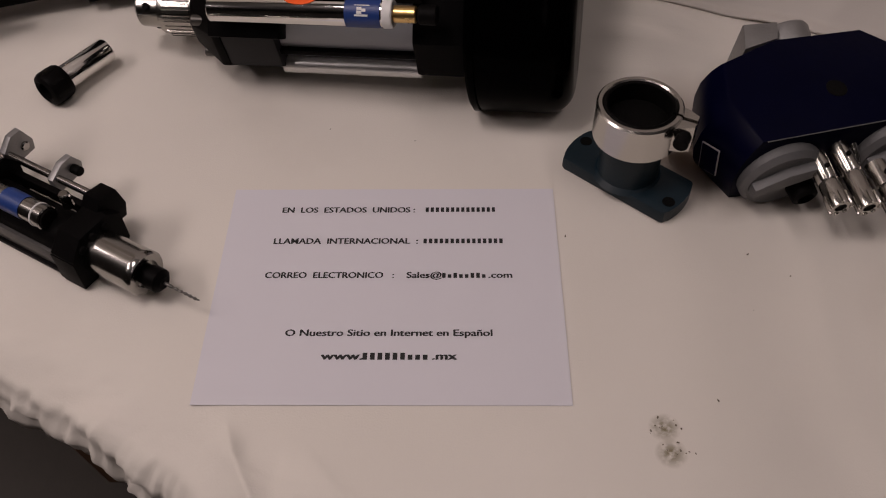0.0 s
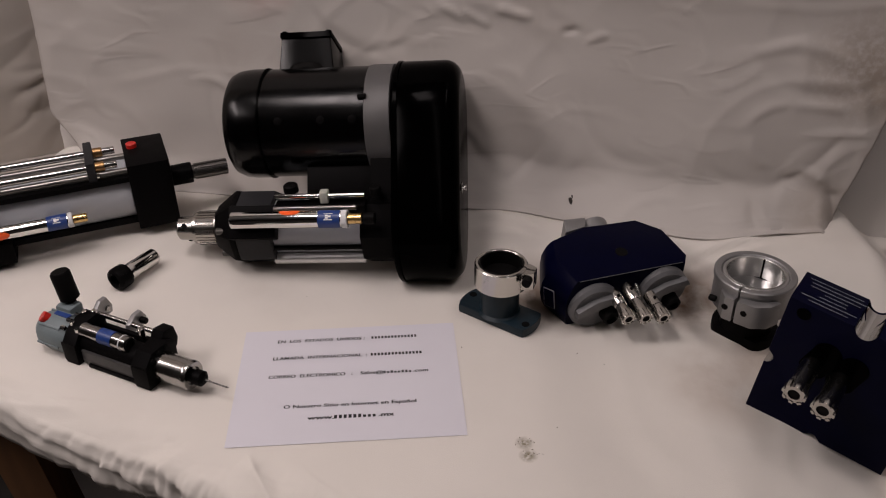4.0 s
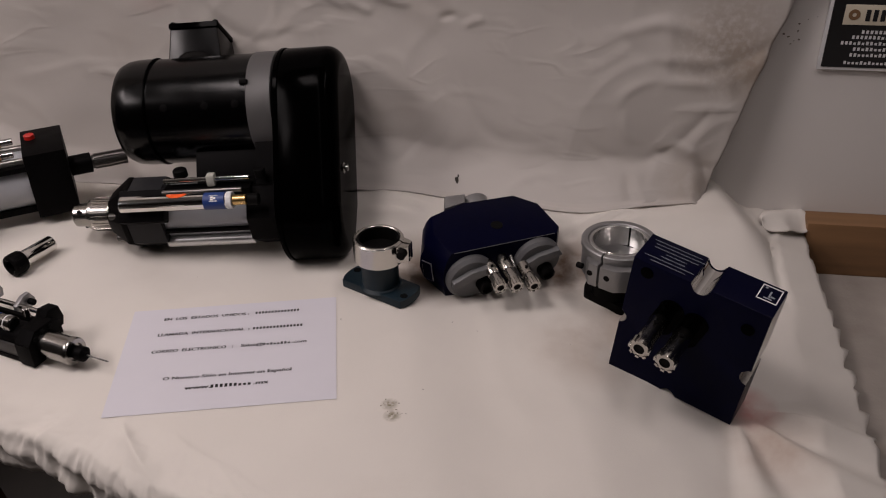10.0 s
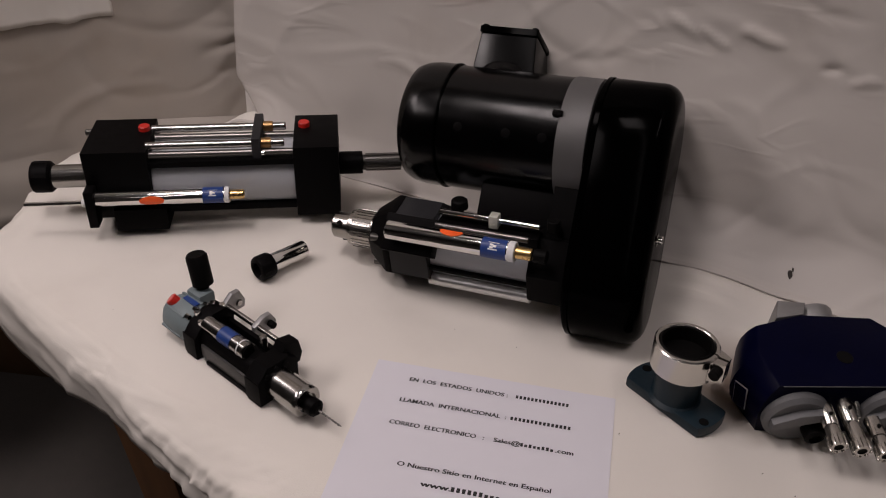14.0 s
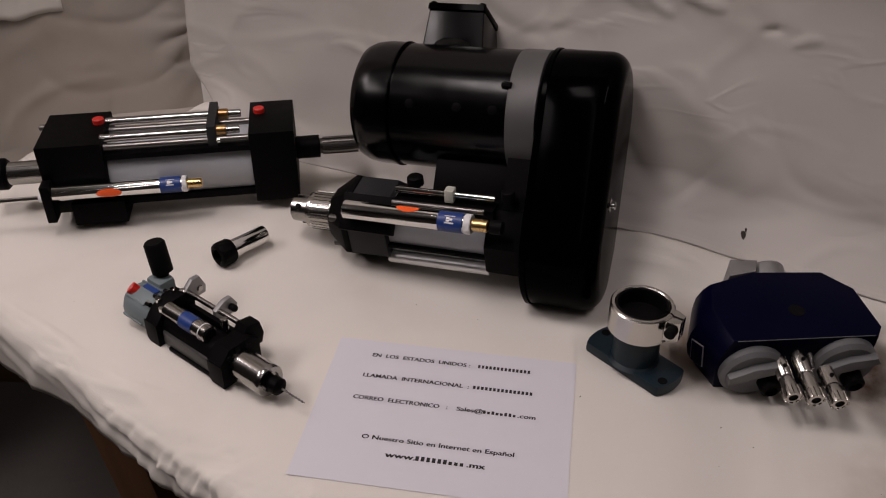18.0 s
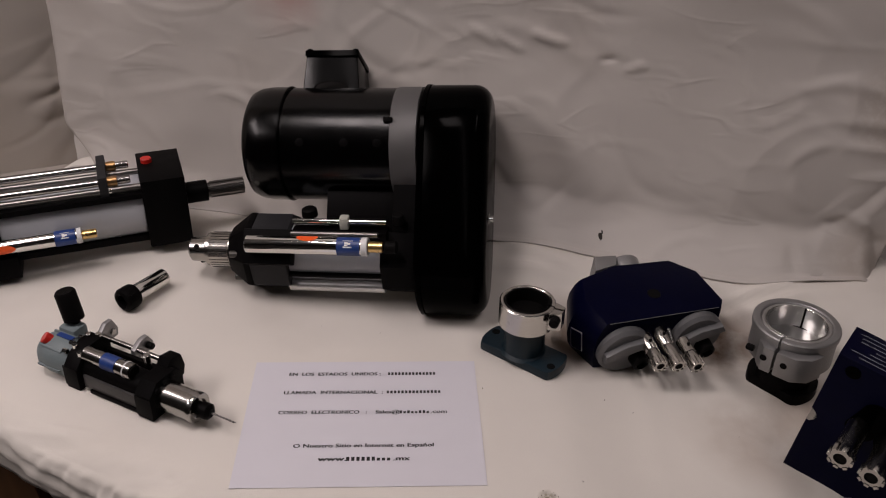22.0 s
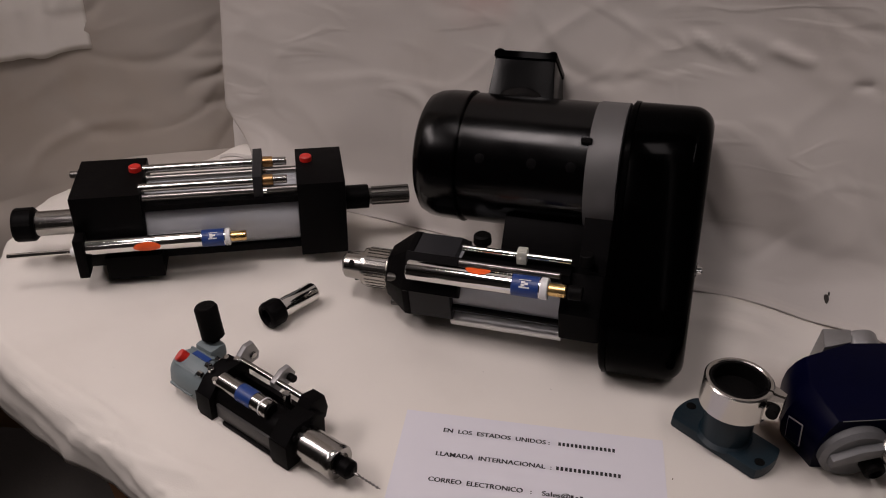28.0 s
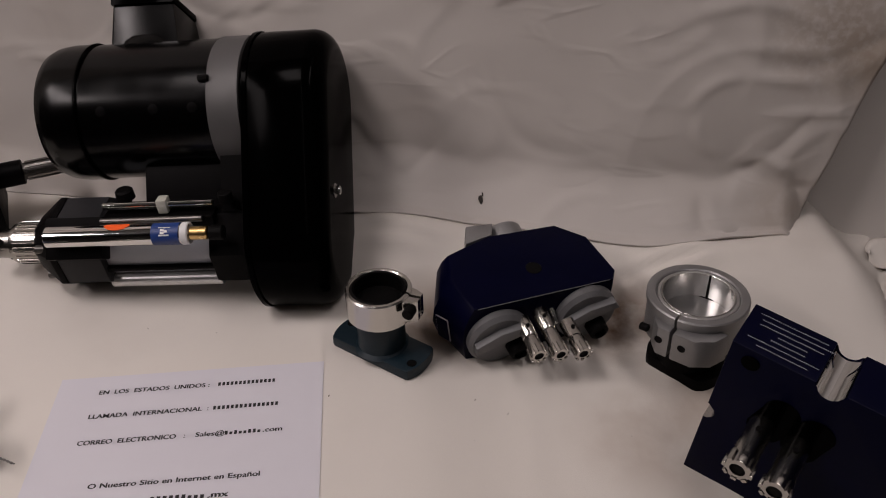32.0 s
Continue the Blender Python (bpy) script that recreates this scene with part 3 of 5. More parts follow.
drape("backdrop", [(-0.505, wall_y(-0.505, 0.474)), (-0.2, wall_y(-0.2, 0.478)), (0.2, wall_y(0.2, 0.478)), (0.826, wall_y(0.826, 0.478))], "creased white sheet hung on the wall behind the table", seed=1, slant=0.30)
side = drape("backdrop_side", [(-1.6, 0.16), (-1.1, 0.31), (-0.94, 0.365), (-0.85, 0.43), (-0.785, 0.50), (-0.66, 0.585), (-0.47, 0.66), (-0.38, 0.585)], "stained white sheet, coloured darker for shade, hung round the corner of the table", seed=9, lip=0.03, hang=0.10, cloth=DIRTY_SHADED)


def overlapping_sheet(grid):
    """The cleaner sheet that hangs over the upper part of the stained one, with a ragged lower edge."""
    bm = bmesh.new()
    rows = []
    cols = [c for c in grid if c[0].x < -0.68]
    for k, col in enumerate(cols):
        a, b = cols[max(0, k - 1)][-1], cols[min(len(cols) - 1, k + 1)][-1]
        n = Vector((b.y - a.y, a.x - b.x, 0)).normalized()
        x = col[-1].x
        off = 0.0070 - 0.0030 * smooth_step(-0.775, -0.757, x) - 0.0030 * smooth_step(-0.735, -0.685, x)
        low = 1.012 + 0.020 * smooth_step(-0.82, -0.86, x) + 0.002 * noise.noise((x * 30, 0, 5)) + 0.0015 * noise.noise((x * 110, 0, 8)) - 0.006 * math.exp(-(((x + 0.752) / 0.012) ** 2))
        row = []
        for v in col:
            if 1.06 < v.z < 1.6:
                row.append(bm.verts.new(v + n * off))
        foot = min((v for v in col if v.z > 1.0), key=lambda v: abs(v.z - low))
        steps = [foot.lerp(next(v for v in col if v.z > 1.06), q / 6) for q in range(6)]
        for q, p in enumerate(steps):
            p.z = low + (row[0].co.z - low) * q / 6
            steps[q] = bm.verts.new(p + n * (off + 0.0015 * max(0, 1 - q / 2) * smooth_step(-0.72, -0.76, x)))
        rows.append(steps + row)
    for a, b in zip(rows, rows[1:]):
        for k in range(min(len(a), len(b)) - 1):
            bm.faces.new((a[k], b[k], b[k + 1], a[k + 1]))
    ob = link("backdrop_over", bm, CLOTH, None, "", 80)
    mod = ob.modifiers.new("thickness", "SOLIDIFY")
    mod.thickness = 0.002
    tagged(ob, "clean white sheet with a ragged lower edge hung over the stained one", "backdrop", "", "structure")


overlapping_sheet(side)

# ---- the room ----
TURN = -math.degrees(math.atan(0.242))
tagged(link("floor", box(-3, 3, -3, 1.6, -0.1, 0, bev=0), CARPET), "dark grey floor", "floor", "", "structure")
tagged(link("ceiling", box(-3, 3, -3, 1.6, 2.6, 2.7, bev=0), CEIL), "plain ceiling", "ceiling", "", "structure")
north = link("wall_north", add_box(add_box(box(-0.45, 3.4, 0, 0.12, 0, 2.62, bev=0), -0.57, -0.452, 0.002, 0.40, 0, 2.62, bev=0), -3.4, -0.572, 0.28, 0.40, 0, 2.62, bev=0), WALL)
north.matrix_world = pose(0, WALL_C, 0, 0, 0, TURN)
tagged(north, "white painted wall with smudges", "wall", "", "structure")
tagged(link("wall_south", box(-3, 3, -3.1, -3, 0, 2.6, bev=0), ROOM), "plain wall", "wall", "", "structure")
tagged(link("wall_west", box(-3.1, -3, -3, 1.6, 0, 2.6, bev=0), ROOM), "plain wall", "wall", "", "structure")
tagged(link("wall_east", box(3, 3.1, -3, 1.6, 0, 2.6, bev=0), ROOM), "plain wall", "wall", "", "structure")


def side_bench():
    root = thing("side_bench", pose(0.98, wall_y(0.98, WALL_C), 0, 0, 0, TURN), "low worn bench against the wall beside the table", "bench")
    part("bench_top", box(-0.25, 1.2, -0.9, 0, 0.65, 0.692), BENCH, root, "worn grey-brown bench top")
    part("back_board", box(-0.07, 1.2, -0.045, -0.001, 0.692, 0.788, bev=0.003), PALE_WOOD, root, "knotty bare timber board")
    part("cabinet", box(-0.20, 1.15, -0.85, -0.01, 0.0, 0.65), WOOD, root)


side_bench()


# ---- the sheet of paper ----
def text_mesh(words, width=None, height=None, bold=0.0):
    cu = bpy.data.curves.new("writing", "FONT")
    cu.body, cu.size, cu.offset = words, 1.0, bold
    cu.resolution_u = 3
    tmp = bpy.data.objects.new("writing", cu)
    me = bpy.data.meshes.new_from_object(tmp)
    bpy.data.objects.remove(tmp)
    bpy.data.curves.remove(cu)
    co = np.array([v.co for v in me.vertices])
    x0, x1 = co[:, 0].min(), co[:, 0].max()
    sx = width / (x1 - x0)
    sy = height if height else sx
    me.transform(Matrix.Diagonal((sx, sy, 1, 1)) @ Matrix.Translation((-x0, 0, 0)))
    return me


def writing(name, words, x, y, z, width, height, mat, parent, bold=0.020, turn=None, label=""):
    me = text_mesh(words, width, height, 0.006)
    bm = bmesh.new()
    bm.from_mesh(me)
    # a second strike, slightly to the side, thickens the strokes
    twin = bmesh.ops.duplicate(bm, geom=bm.verts[:] + bm.edges[:] + bm.faces[:])["geom"]
    bmesh.ops.translate(bm, verts=[v for v in twin if isinstance(v, bmesh.types.BMVert)], vec=(bold * 3.0 * height, bold * 0.8 * height, 0.00004))
    bm.to_mesh(me)
    bm.free()
    me.materials.clear()
    me.materials.append(mat)
    ob = new(name, me)
    ob.parent = parent
    ob.matrix_basis = Matrix.Translation((x, y, z)) @ (turn or Matrix())
    if label:
        ob["label"] = label
    return ob


def letter_bars(name, x, y, z, width, count, height, mat, parent, seed=0, tall=0.3, split=False):
    """Plain bars where the letters of an unreadable or withheld word stand."""
    rng = random.Random(seed)
    bm = bmesh.new()
    step = width / count
    for k in range(count):
        h = height * (1.0 if rng.random() < tall else 0.72)
        vs = [bm.verts.new(v) for v in ((x + k * step, y, z), (x + (k + 0.62) * step, y, z), (x + (k + 0.62) * step, y + h, z), (x + k * step, y + h, z))]
        bm.faces.new(vs)
    if not split:
        return link(name, bm, mat, parent, "", 0)
    for f in bm.faces:
        one = bmesh.new()
        one.faces.new([one.verts.new(v.co) for v in f.verts])
        link(name, one, mat, parent, "", 0)
    bm.free()


def paper_sheet():
    root = thing("paper_sheet", pose(0.002, -0.002, TOP + 0.0006, 0, 0, 0.3), "white letter-size paper notice with black print lying on the tablecloth", "paper")
    bm = bmesh.new()
    n, m, w, h = 28, 22, 0.2794, 0.2159
    vs = [[bm.verts.new((-w / 2 + w * i / n, -h / 2 + h * j / m, 0.0002)) for j in range(m + 1)] for i in range(n + 1)]
    for i in range(n):
        for j in range(m):
            bm.faces.new((vs[i][j], vs[i + 1][j], vs[i + 1][j + 1], vs[i][j + 1]))
    sheet = link("sheet", bm, PAPER, root, "", 0)
    mod = sheet.modifiers.new("thickness", "SOLIDIFY")
    mod.thickness = 0.0002
    z = 0.0004
    c = 0.0086
    writing("line", "EN  LOS  ESTADOS  UNIDOS :", -0.0955, 0.0803, z, 0.1145, c, INK, root)
    letter_bars("withheld_number", 0.0285, 0.0808, z, 0.0615, 14, 0.0052, INK, root, 1, 1.0, True)
    writing("line", "LLAMADA  INTERNACIONAL  :", -0.0985, 0.0452, z, 0.121, c, INK, root)
    letter_bars("withheld_number", 0.0275, 0.0455, z, 0.068, 15, 0.0052, INK, root, 2, 1.0, True)
    writing("line", "CORREO  ELECTRONICO   :", -0.101, 0.009, z, 0.105, c, INK, root)
    writing("line", "Sales@", 0.0145, 0.009, z, 0.0285, c, INK, root)
    letter_bars("withheld_name", 0.0435, 0.009, z, 0.037, 8, 0.0052, INK, root, 3, 0.5, True)
    writing("line", ".com", 0.081, 0.009, z, 0.019, c, INK, root)
    writing("line", "O Nuestro Sitio en Internet en Español", -0.0775, -0.0475, z, 0.1600, c, INK, root)
    writing("line", "www.", -0.048, -0.0690, z, 0.0315, 0.0095, INK, root, 0.032)
    letter_bars("withheld_name", -0.0160, -0.0690, z, 0.0515, 9, 0.0062, INK, root, 4, 0.45, True)
    writing("line", ".mx", 0.0365, -0.0690, z, 0.0185, 0.0095, INK, root, 0.032)


paper_sheet()


# ---- shared pieces of the drilling units ----
def feed_tube(root, x0, x1, y, z, r, label_at, label_len):
    """A bright feed-control cylinder with its blue label, white collar and brass stem."""
    o = part("feed_tube", rod(x0, x1, r, at(0, y, z)), CHROME, root, "polished feed-control cylinder")
    part("blue_label", lathe([(label_at, r + 0.0004), (label_at + label_len, r + 0.0004)], at(0, y, z)), LABEL, o, "blue printed label")
    em = bmesh.new()
    for u0, u1, a0, a1 in ((0.30, 0.68, 150, 158), (0.36, 0.50, 122, 148), (0.50, 0.62, 128, 140), (0.28, 0.72, 112, 116)):
        q = [em.verts.new((label_at + label_len * u, (r + 0.0007) * math.cos(radians(a)) + y, (r + 0.0007) * math.sin(radians(a)) + z)) for u, a in ((u0, a0), (u1, a0), (u1, a1), (u0, a1))]
        em.faces.new(q)
    part("emblem", em, WHITE, o)
    part("collar", rod(label_at + label_len + 0.001, x1, r + 0.0006, at(0, y, z)), WHITE, o, "white end collar")
    part("stem", rod(x1, x1 + 0.02, r * 0.62, at(0, y, z)), BRASS, o, "brass stem")
    return o


def sticker_patch(parent, x, y, z, r, ang, sx, name="orange_sticker", mat=None):
    bm = bmesh.new()
    n = 14
    out = []
    for k in range(n):
        t = 2 * math.pi * k / n
        u, v = sx * math.cos(t), 0.62 * math.sin(t)
        a = radians(ang) + v
        out.append(bm.verts.new((x + u, y + (r + 0.0005) * math.cos(a), z + (r + 0.0005) * math.sin(a))))
    mid = bm.verts.new((x, y + (r + 0.0008) * math.cos(radians(ang)), z + (r + 0.0008) * math.sin(radians(ang))))
    for k in range(n):
        bm.faces.new((mid, out[k], out[(k + 1) % n]))
    return part(name, bm, mat or ORANGE, parent, "fluorescent orange sticker")


def chuck(root, x0, x1, y, z, r, name="drill_chuck"):
    L = x1 - x0
    prof = [(x0, 0), (x0, r * 0.55), (x0 + 0.05 * L, r * 0.72), (x0 + 0.36 * L, r * 0.76), (x0 + 0.38 * L, r * 0.98), (x0 + 0.42 * L, r), (x0 + 0.86 * L, r), (x0 + 0.9 * L, r * 0.94), (x1, r * 0.9), (x1, 0)]
    o = part(name, lathe(prof, at(0, y, z), 36), CHUCKSTEEL, root, "bright keyed drill chuck")
    teeth = []
    for k in range(28):
        for f, q in ((0.0, 1.005), (0.42, 1.005), (0.5, 1.06), (0.92, 1.06)):
            a = 2 * math.pi * (k + f) / 28
            teeth.append((y + r * q * math.cos(a), z + r * q * math.sin(a)))
    part("knurled_sleeve", prism(teeth, x0 + 0.46 * L, x0 + 0.84 * L, "x", 0), CHUCKSTEEL, o, "fluted steel sleeve")
    for k in range(3):
        m = at(x0 + 0.2 * L, y, z) @ pose(0, 0, 0, 120 * k + 50, 0, 0)
        part("key_hole", rod(-0.004, 0.002, 0.0035, m @ at(0, 0, r * 0.75, ALONG_Z), 12, 0.0003), RUBBER, o)
    return o


# ---- the large drilling unit ----
def large_unit():
    A, B, C, D, H = 0.086, 0.282, 0.344, 0.104, 0.108
    root = thing("large_drill_unit", pose(-0.596, 0.262, 0.822, 0, -0.5, 18.4), "black and grey drilling unit with chromed rods on the tablecloth", "drill unit")
    part("front_block", prism([(0.012, 0), (D, 0), (D, H), (0, H), (0, 0.02)], 0, A, "x", 0.0015), ANOD, root, "black front block")
    part("rear_block", box(B, C, 0, D, 0, H), ANOD, root, "black rear block")
    part("foot", box(0.030, 0.102, -0.006, D - 0.01, -0.012, 0.022), ANOD, root, "black mounting foot")
    part("cylinder", rod(A, B, 0.046, at(0, D / 2, 0.048), 48), TUBE, root, "grey cylinder tube")
    part("body_rail", box(A, B, 0.012, 0.030, 0.006, 0.016, bev=0.001), ANOD, root)
    for y in (0.022, 0.074):
        part("tie_rod", rod(A - 0.004, B - 0.012, 0.0056, at(0, y, 0.106)), STEEL, root, "bright steel rod")
        part("guide_rod", rod(A - 0.004, B + 0.002, 0.0050, at(0, y - 0.006, 0.095)), DARKSTEEL, root, "steel guide rod")
        part("slot", box(A, B, y - 0.016, y + 0.004, 0.080, 0.088, bev=0), ANOD, root, "black rail")
    cross = part("crossbar", box(0.226, 0.238, 0.010, 0.092, 0.086, 0.118, bev=0.001), ANOD_GREY, root, "black crossbar")
    for y in (0.022, 0.074):
        part("bushing", rod(0.238, 0.252, 0.0075, at(0, y, 0.106), 12), BRONZE, cross, "dull bronze bushing")
        part("screw", rod(0.238, 0.243, 0.003, at(0, y - 0.011, 0.096), 10, 0.0005), CHROME, cross)
    part("hose_plug", rod(0, 0.008, 0.008, at(A - 0.012, 0.068, H - 0.001, ALONG_Z), 20), RED, root, "red plastic port plug")
    part("hose_plug", rod(0, 0.008, 0.008, at(B + 0.014, 0.068, H - 0.001, ALONG_Z), 20), RED, root, "red plastic port plug")
    part("spindle", rod(-0.058, 0.004, 0.0165, at(0, 0.052, 0.047)), STEEL, root, "turned steel spindle")
    nut = part("collet_nut", lathe([(-0.088, 0), (-0.088, 0.010), (-0.086, 0.014), (-0.086, 0.020), (-0.083, 0.0225), (-0.062, 0.0225), (-0.058, 0.019), (-0.058, 0)], at(0, 0.052, 0.047), 30), ANOD, root, "black collet nut")
    for k in range(6):
        part("spanner_slot", box(-0.084, -0.062, -0.002, 0.002, 0.0205, 0.0229, bev=0), RUBBER, nut).matrix_basis = at(0, 0.052, 0.047) @ pose(0, 0, 0, 60 * k, 0, 0)
    part("push_rod", rod(-0.085, 0.0, 0.0034, at(0, -0.008, 0.037)), CHROME, root, "thin steel rod")
    part("rod_bush", rod(-0.008, 0.002, 0.006, at(0, -0.008, 0.037)), WHITE, root)
    t = feed_tube(root, 0.012, 0.192, -0.010, 0.044, 0.0108, 0.156, 0.028)
    sticker_patch(t, 0.088, -0.010, 0.044, 0.0108, 180, 0.017)
    part("tube_clamp", box(-0.001, 0.012, -0.022, 0.002, 0.004, 0.060, bev=0.002), ANOD, root, "black clamp block")
    part("drive_hub", rod(C, C + 0.034, 0.0165, at(0, 0.052, 0.055)), ANOD, root, "black hub")
    part("spline_shaft", rod(C + 0.034, C + 0.090, 0.0112, at(0, 0.052, 0.055)), GUNMETAL, root, "splined dark steel shaft")
    for k in range(10):
        part("spline", box(C + 0.038, C + 0.0895, -0.0014, 0.0014, 0.0112, 0.0128, bev=0), DARKSTEEL, root).matrix_basis = at(0, 0.052, 0.055) @ pose(0, 0, 0, 36 * k, 0, 0)
    part("rear_fitting", rod(0, 0.012, 0.005, at(-0.004, 0.098, 0.092, pose(0, 0, 0, 0, 180, 0)), 12), DARKSTEEL, root)


large_unit()


# ---- the belt-driven unit with its motor ----
def motor_unit():
    QY, QZ = -0.088, -0.126
    root = thing("motor_drill_unit", pose(0.080, 0.342, 0.999, 0, -4.0, -9.0), "black electric motor belted to a drilling quill, leaning on the backdrop", "drill unit")
    R = 0.079
    motor = part("motor_body", lathe([(-0.247, 0), (-0.247, 0.056), (-0.2455, 0.066), (-0.241, 0.0735), (-0.231, R - 0.001), (-0.216, R + 0.001), (-0.190, R + 0.001), (-0.189, R - 0.0025), (-0.186, R - 0.0025), (-0.185, R), (-0.036, R), (-0.036, 0)], None, 72), MOTORPAINT, root, "black enamelled motor with a domed fan cover")
    part("cover_band", lathe([(-0.1935, R + 0.0008), (-0.1925, R + 0.0022), (-0.191, R + 0.0022), (-0.1905, R + 0.0008)], None, 72), MOTORPAINT, motor)
    part("end_bell", lathe([(-0.038, 0), (-0.038, R), (-0.035, R + 0.0015), (-0.002, R + 0.0015), (0.0, R - 0.004), (0.0, 0)], None, 72), BELL, root, "bare grey end bell")
    for x in (-0.160, -0.099, -0.054):
        m = pose(0, 0, 0, 64.5, 0, 0) @ at(x, 0, R - 0.0005, ALONG_Z)
        part("plug", lathe([(-0.002, 0), (-0.002, 0.0066), (0.0008, 0.0060), (0.0012, 0.0045), (0.0012, 0)], m, 16), ANOD, motor)
    for a in (42, 132, 222, 312):
        part("bolt", rod(-0.006, 0.006, 0.0042, pose(0, 0, 0, a, 0, 0) @ at(-0.040, 0, R + 0.002), 8), RUBBER, motor)
    m = pose(0, 0, 0, -40, 0, 0)
    jb = bmesh.new()
    add_prism(jb, [(-0.016, 0.060), (0.060, 0.060), (0.062, 0.118), (0.054, 0.126), (-0.018, 0.126), (-0.024, 0.120)], -0.174, -0.100, "x", 0.003)
    for v in jb.verts:
        k = (v.co.z - 0.06) / 0.066
        v.co.x += 0.006 * (1 - k) * (1 if v.co.x > -0.137 else -1)
    jb.transform(m)
    box_ = part("junction_box", jb, MOTORPAINT, root, "black junction box")
    lid = prism([(-0.027, 0.122), (0.064, 0.122), (0.064, 0.130), (-0.027, 0.130)], -0.176, -0.098, "x", 0.002)
    lid.transform(m)
    part("lid", lid, BLACK, box_)
    for x in (-0.170, -0.104):
        s = rod(0, 0.004, 0.0048, at(x, -0.021, 0.129, ALONG_Z), 12)
        s.transform(m)
        part("screw", s, RUBBER, box_)
    base = lathe([(0.070, 0.046), (0.080, 0.044), (0.086, 0.040), (0.086, 0)], at(-0.137, 0.018, 0, ALONG_Z), 32)
    base.transform(m)
    part("box_base", base, MOTORPAINT, box_)
    # belt cover: two pulleys under one rounded shell
    ang = math.degrees(math.atan2(QZ, QY))
    r0, r1 = 0.083, 0.083
    def stadium(inset):
        return arc(0, 0, r0 - inset, ang + 270, ang + 90, 26) + arc(QY, QZ, r1 - inset, ang + 90, ang - 90, 26)

    shell = bmesh.new()
    steps = [(0.0, 0.006), (0.0015, 0.002), (0.005, 0.0)] + [(0.070 + 0.024 * math.sin(radians(a)), 0.024 * (1 - math.cos(radians(a)))) for a in range(0, 91, 10)]
    rows = [[shell.verts.new((x, y, z)) for y, z in stadium(i)] for x, i in steps]
    for q0, q1 in zip(rows, rows[1:]):
        for k in range(len(q0)):
            shell.faces.new((q0[k], q0[(k + 1) % len(q0)], q1[(k + 1) % len(q0)], q1[k]))
    shell.faces.new(rows[0][::-1])
    shell.faces.new(rows[-1])
    cover = part("belt_cover", shell, BLACK, root, "glossy black belt guard")
    part("cover_bolt", rod(0.092, 0.101, 0.0052, at(0, -0.092, -0.066), 12), CHROME, cover)
    part("washer", rod(0.0925, 0.0952, 0.0085, at(0, -0.092, -0.066), 20, 0.0004), STEEL, cover)
    part("mount_web", prism(stadium(0.034), -0.034, 0.006, "x", 0.0015), ANOD, root, "black web between motor and quill")
    part("back_plate", prism(stadium(-0.0012), 0.004, 0.009, "x", 0.0008), BLACK, root)
    saddle = box(-0.130, -0.030, 0.070, 0.118, -0.034, 0.030, bev=0.002)
    saddle.transform(pose(0, 0, 0, ang, 0, 0))
    part("motor_saddle", saddle, ANOD, root, "black saddle between motor and quill")
    # the quill
    S, c = 0.050, 0.023
    octo = [(-S, -c), (-c, -S), (c, -S), (S, -c), (S, c), (c, S), (-c, S), (-S, c)]
    lean = Matrix.Rotation(radians(-36), 2)
    octo = [tuple(lean @ Vector(p)) for p in octo]
    blk = [(QY + y, QZ + z) for y, z in octo]
    part("front_block", prism(blk, -0.233, -0.180, "x", 0.002), ANOD_GREY, root, "dark grey front block")
    nose = bmesh.new()
    rings = [[nose.verts.new((x, QY + y * k, QZ + z * k)) for y, z in octo] for x, k in ((-0.232, 1.02), (-0.240, 1.02), (-0.270, 0.60))]
    for q0, q1 in zip(rings, rings[1:]):
        for k in range(8):
            nose.faces.new((q0[k], q0[(k + 1) % 8], q1[(k + 1) % 8], q1[k]))
    nose.faces.new(rings[0])
    nose.faces.new(rings[-1])
    bmesh.ops.bevel(nose, geom=list(nose.edges), offset=0.0012, segments=2, profile=0.6, affect="EDGES")
    face = part("face_plate", nose, ANOD, root, "black tapered face plate")
    for y, z in ((-0.030, -0.026), (0.008, -0.040), (-0.036, 0.014)):
        part("face_bolt", lathe([(-0.246, 0), (-0.246, 0.0025), (-0.2525, 0.0025), (-0.2525, 0.0052), (-0.240, 0.0052)], at(-0.011, QY + y, QZ + z), 14), GUNMETAL, face, "socket-head bolt")
    saddle = box(-0.236, -0.168, -0.066, -0.046, -0.024, 0.024, bev=0.002)
    saddle.transform(at(0, QY, QZ, pose(0, 0, 0, -36, 0, 0)))
    part("tube_saddle", saddle, ANOD, root, "black saddle under the feed cylinder")
    part("quill_tube", rod(-0.184, -0.048, 0.041, at(0, QY, QZ), 48), TUBE, root, "grey quill tube")
    part("rear_block", prism([(QY + y * 1.04, QZ + z * 1.04) for y, z in octo], -0.050, -0.002, "x", 0.004), ANOD, root, "black rear block")
    part("tie_rod", rod(-0.184, -0.048, 0.0085, at(0, QY - 0.034, QZ - 0.034)), ALU, root, "bare tie rod")
    part("tie_bar", box(-0.184, -0.048, QY - 0.046, QY - 0.034, QZ - 0.014, QZ - 0.009, bev=0.001), ANOD, root)
    chuck(root, -0.336, -0.262, QY, QZ, 0.0245)
    t = feed_tube(root, -0.227, -0.060, -0.149, -0.080, 0.0120, -0.101, 0.031)
    sticker_patch(t, -0.142, -0.149, -0.080, 0.0120, 84, 0.015)
    part("stop_rod", rod(-0.170, -0.040, 0.0040, at(0, -0.115, -0.062)), CHROME, root)
    part("guide_rod", rod(-0.170, -0.050, 0.0036, at(0, -0.130, -0.073)), DARKSTEEL, root)
    part("rod_rail", box(-0.170, -0.040, -0.128, -0.106, -0.084, -0.072, bev=0.001), ANOD, root, "black rail")
